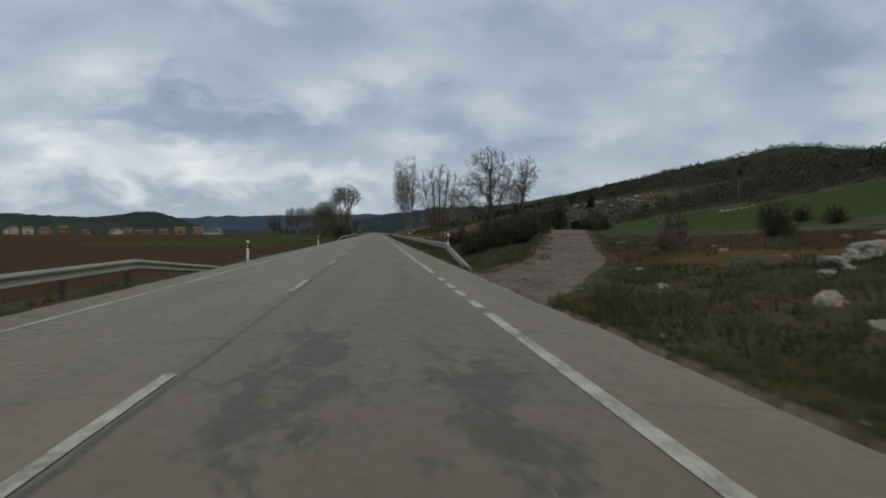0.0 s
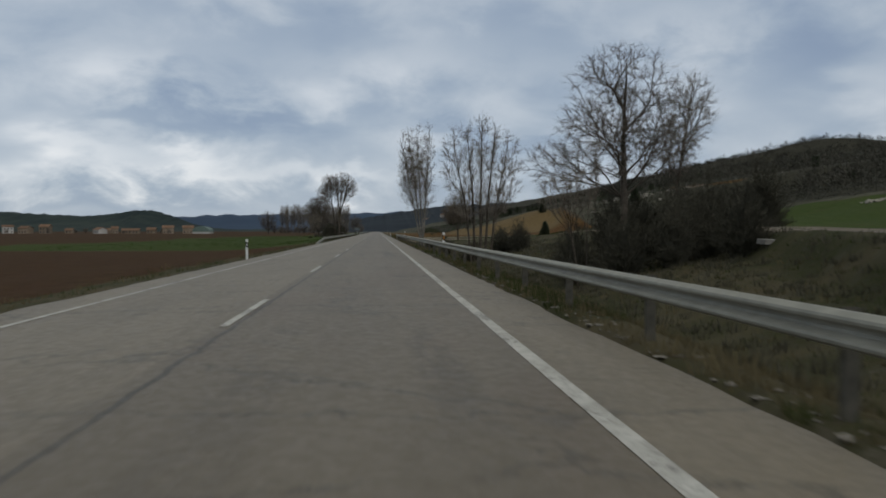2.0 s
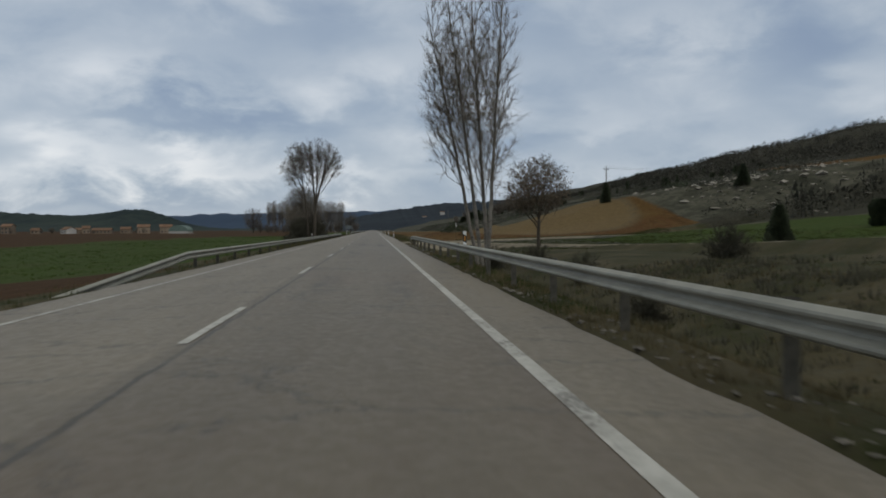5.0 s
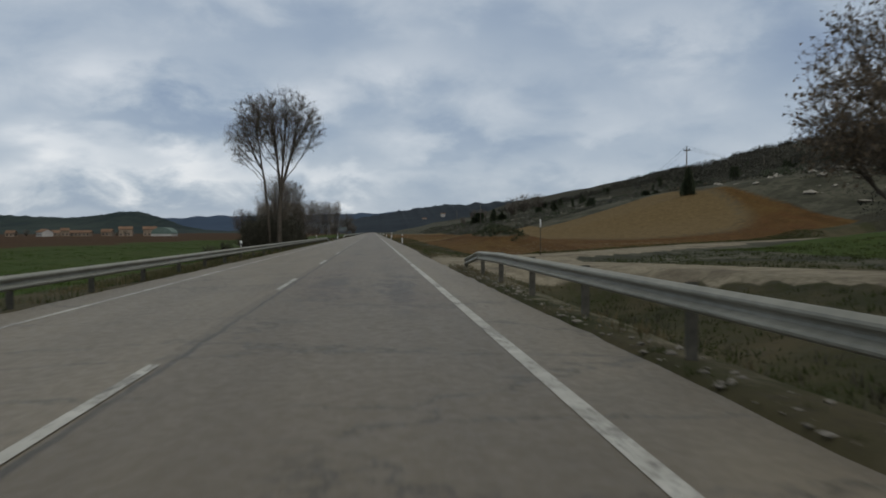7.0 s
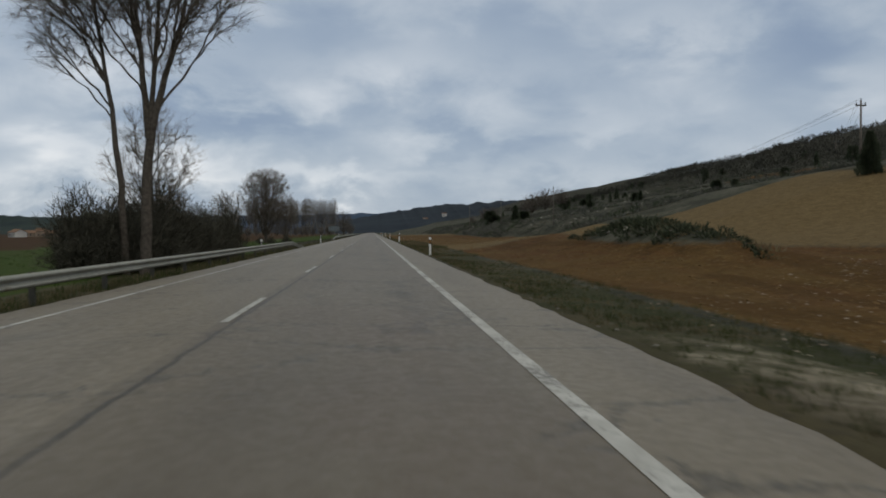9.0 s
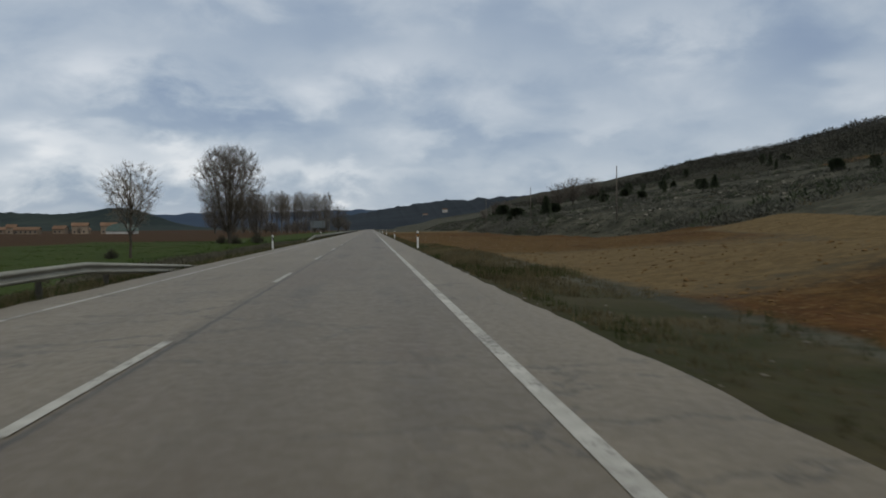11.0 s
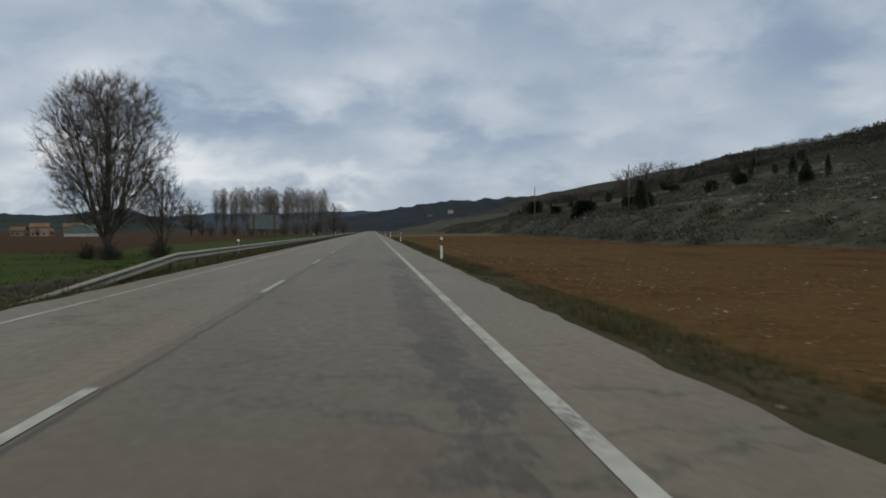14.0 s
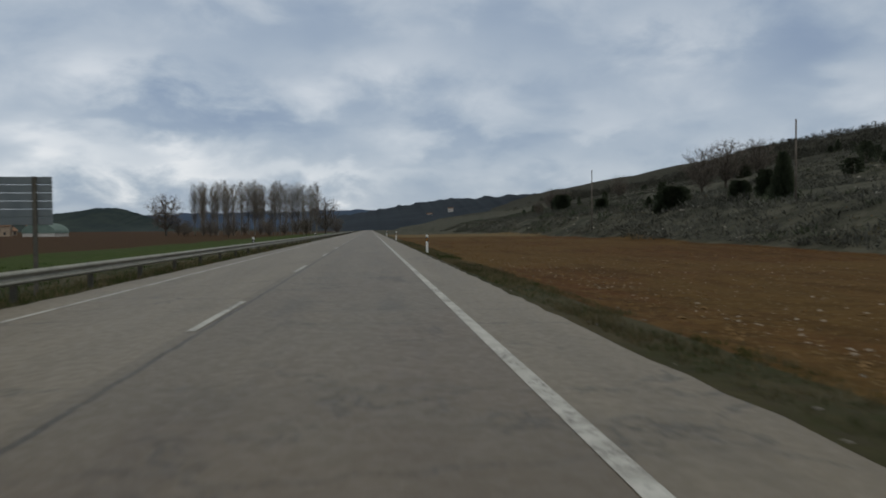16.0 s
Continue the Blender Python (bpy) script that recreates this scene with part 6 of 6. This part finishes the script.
def slab(x, y, z, sx, sy, sz, tilt, turn, label):
    bm = bmesh.new()
    box(bm, 0, 0, 0, sx, sy, sz, 0.02)
    rnd_slab = random.Random(int(x * 100))
    for v in bm.verts:
        v.co += Vector([rnd_slab.uniform(-0.012, 0.012) for _ in range(3)])
    ob = part("stone_slab", bm, CONCRETE)
    ob.matrix_basis = pose(x, y, z, tilt, 0, turn)
    return tagged(ob, label, "slab")


slab(4.75, 152.0, ground_at(4.75, 152.0) + 0.05, 0.75, 0.35, 0.14, 6, 8, "grey concrete culvert slab beside the ditch")
slab(5.0, 150.9, ground_at(5.0, 150.9) + 0.06, 0.32, 0.55, 0.16, 24, -18, "tilted broken concrete slab beside the ditch")
slab(15.8, 72.5, ground_at(15.8, 72.5) + 0.08, 0.8, 0.5, 0.2, 4, 12, "pale flat stone slab in the weeds")


def boulder(x, y, size, seed):
    """A weathered limestone block half sunk in the bank."""
    bm = bmesh.new()
    bmesh.ops.create_icosphere(bm, subdivisions=3, radius=1.0)
    for v in bm.verts:
        n = v.co.normalized()
        far = 0.72 + 0.5 * noise.noise(n * 1.1 + Vector((seed, 0, 0))) + 0.16 * noise.noise(n * 3.5 + Vector((0, seed, 0)))
        v.co = n * far
        v.co.z = min(v.co.z, 0.5 + 0.06 * noise.noise(n * 5))
    ob = part("boulder", bm, STONE)
    ob.matrix_basis = pose(x, y, ground_at(x, y) + 0.12 * size, 6, -8, seed * 53)
    ob.scale = (size * 1.25, size * 0.85, size * 0.7)
    return tagged(ob, "pale weathered limestone boulder half sunk in the bank", "boulder", "boulders on the bank")


for k, (x, y, size) in enumerate(((8.2, 13.2, 0.42), (11.1, 17.6, 0.55), (12.0, 18.6, 0.4), (10.2, 16.6, 0.3), (12.9, 19.4, 0.62), (16.2, 23.8, 0.7), (17.6, 24.4, 0.85), (19.0, 25.4, 0.8), (15.0, 22.2, 0.4), (7.4, 10.6, 0.3), (24.0, 37.2, 0.6), (26.5, 38.0, 0.8), (12.9, 27.5, 0.2), (8.4, 24.2, 0.22), (7.2, 18.8, 0.2))):
    boulder(x, y, size, k + 1)
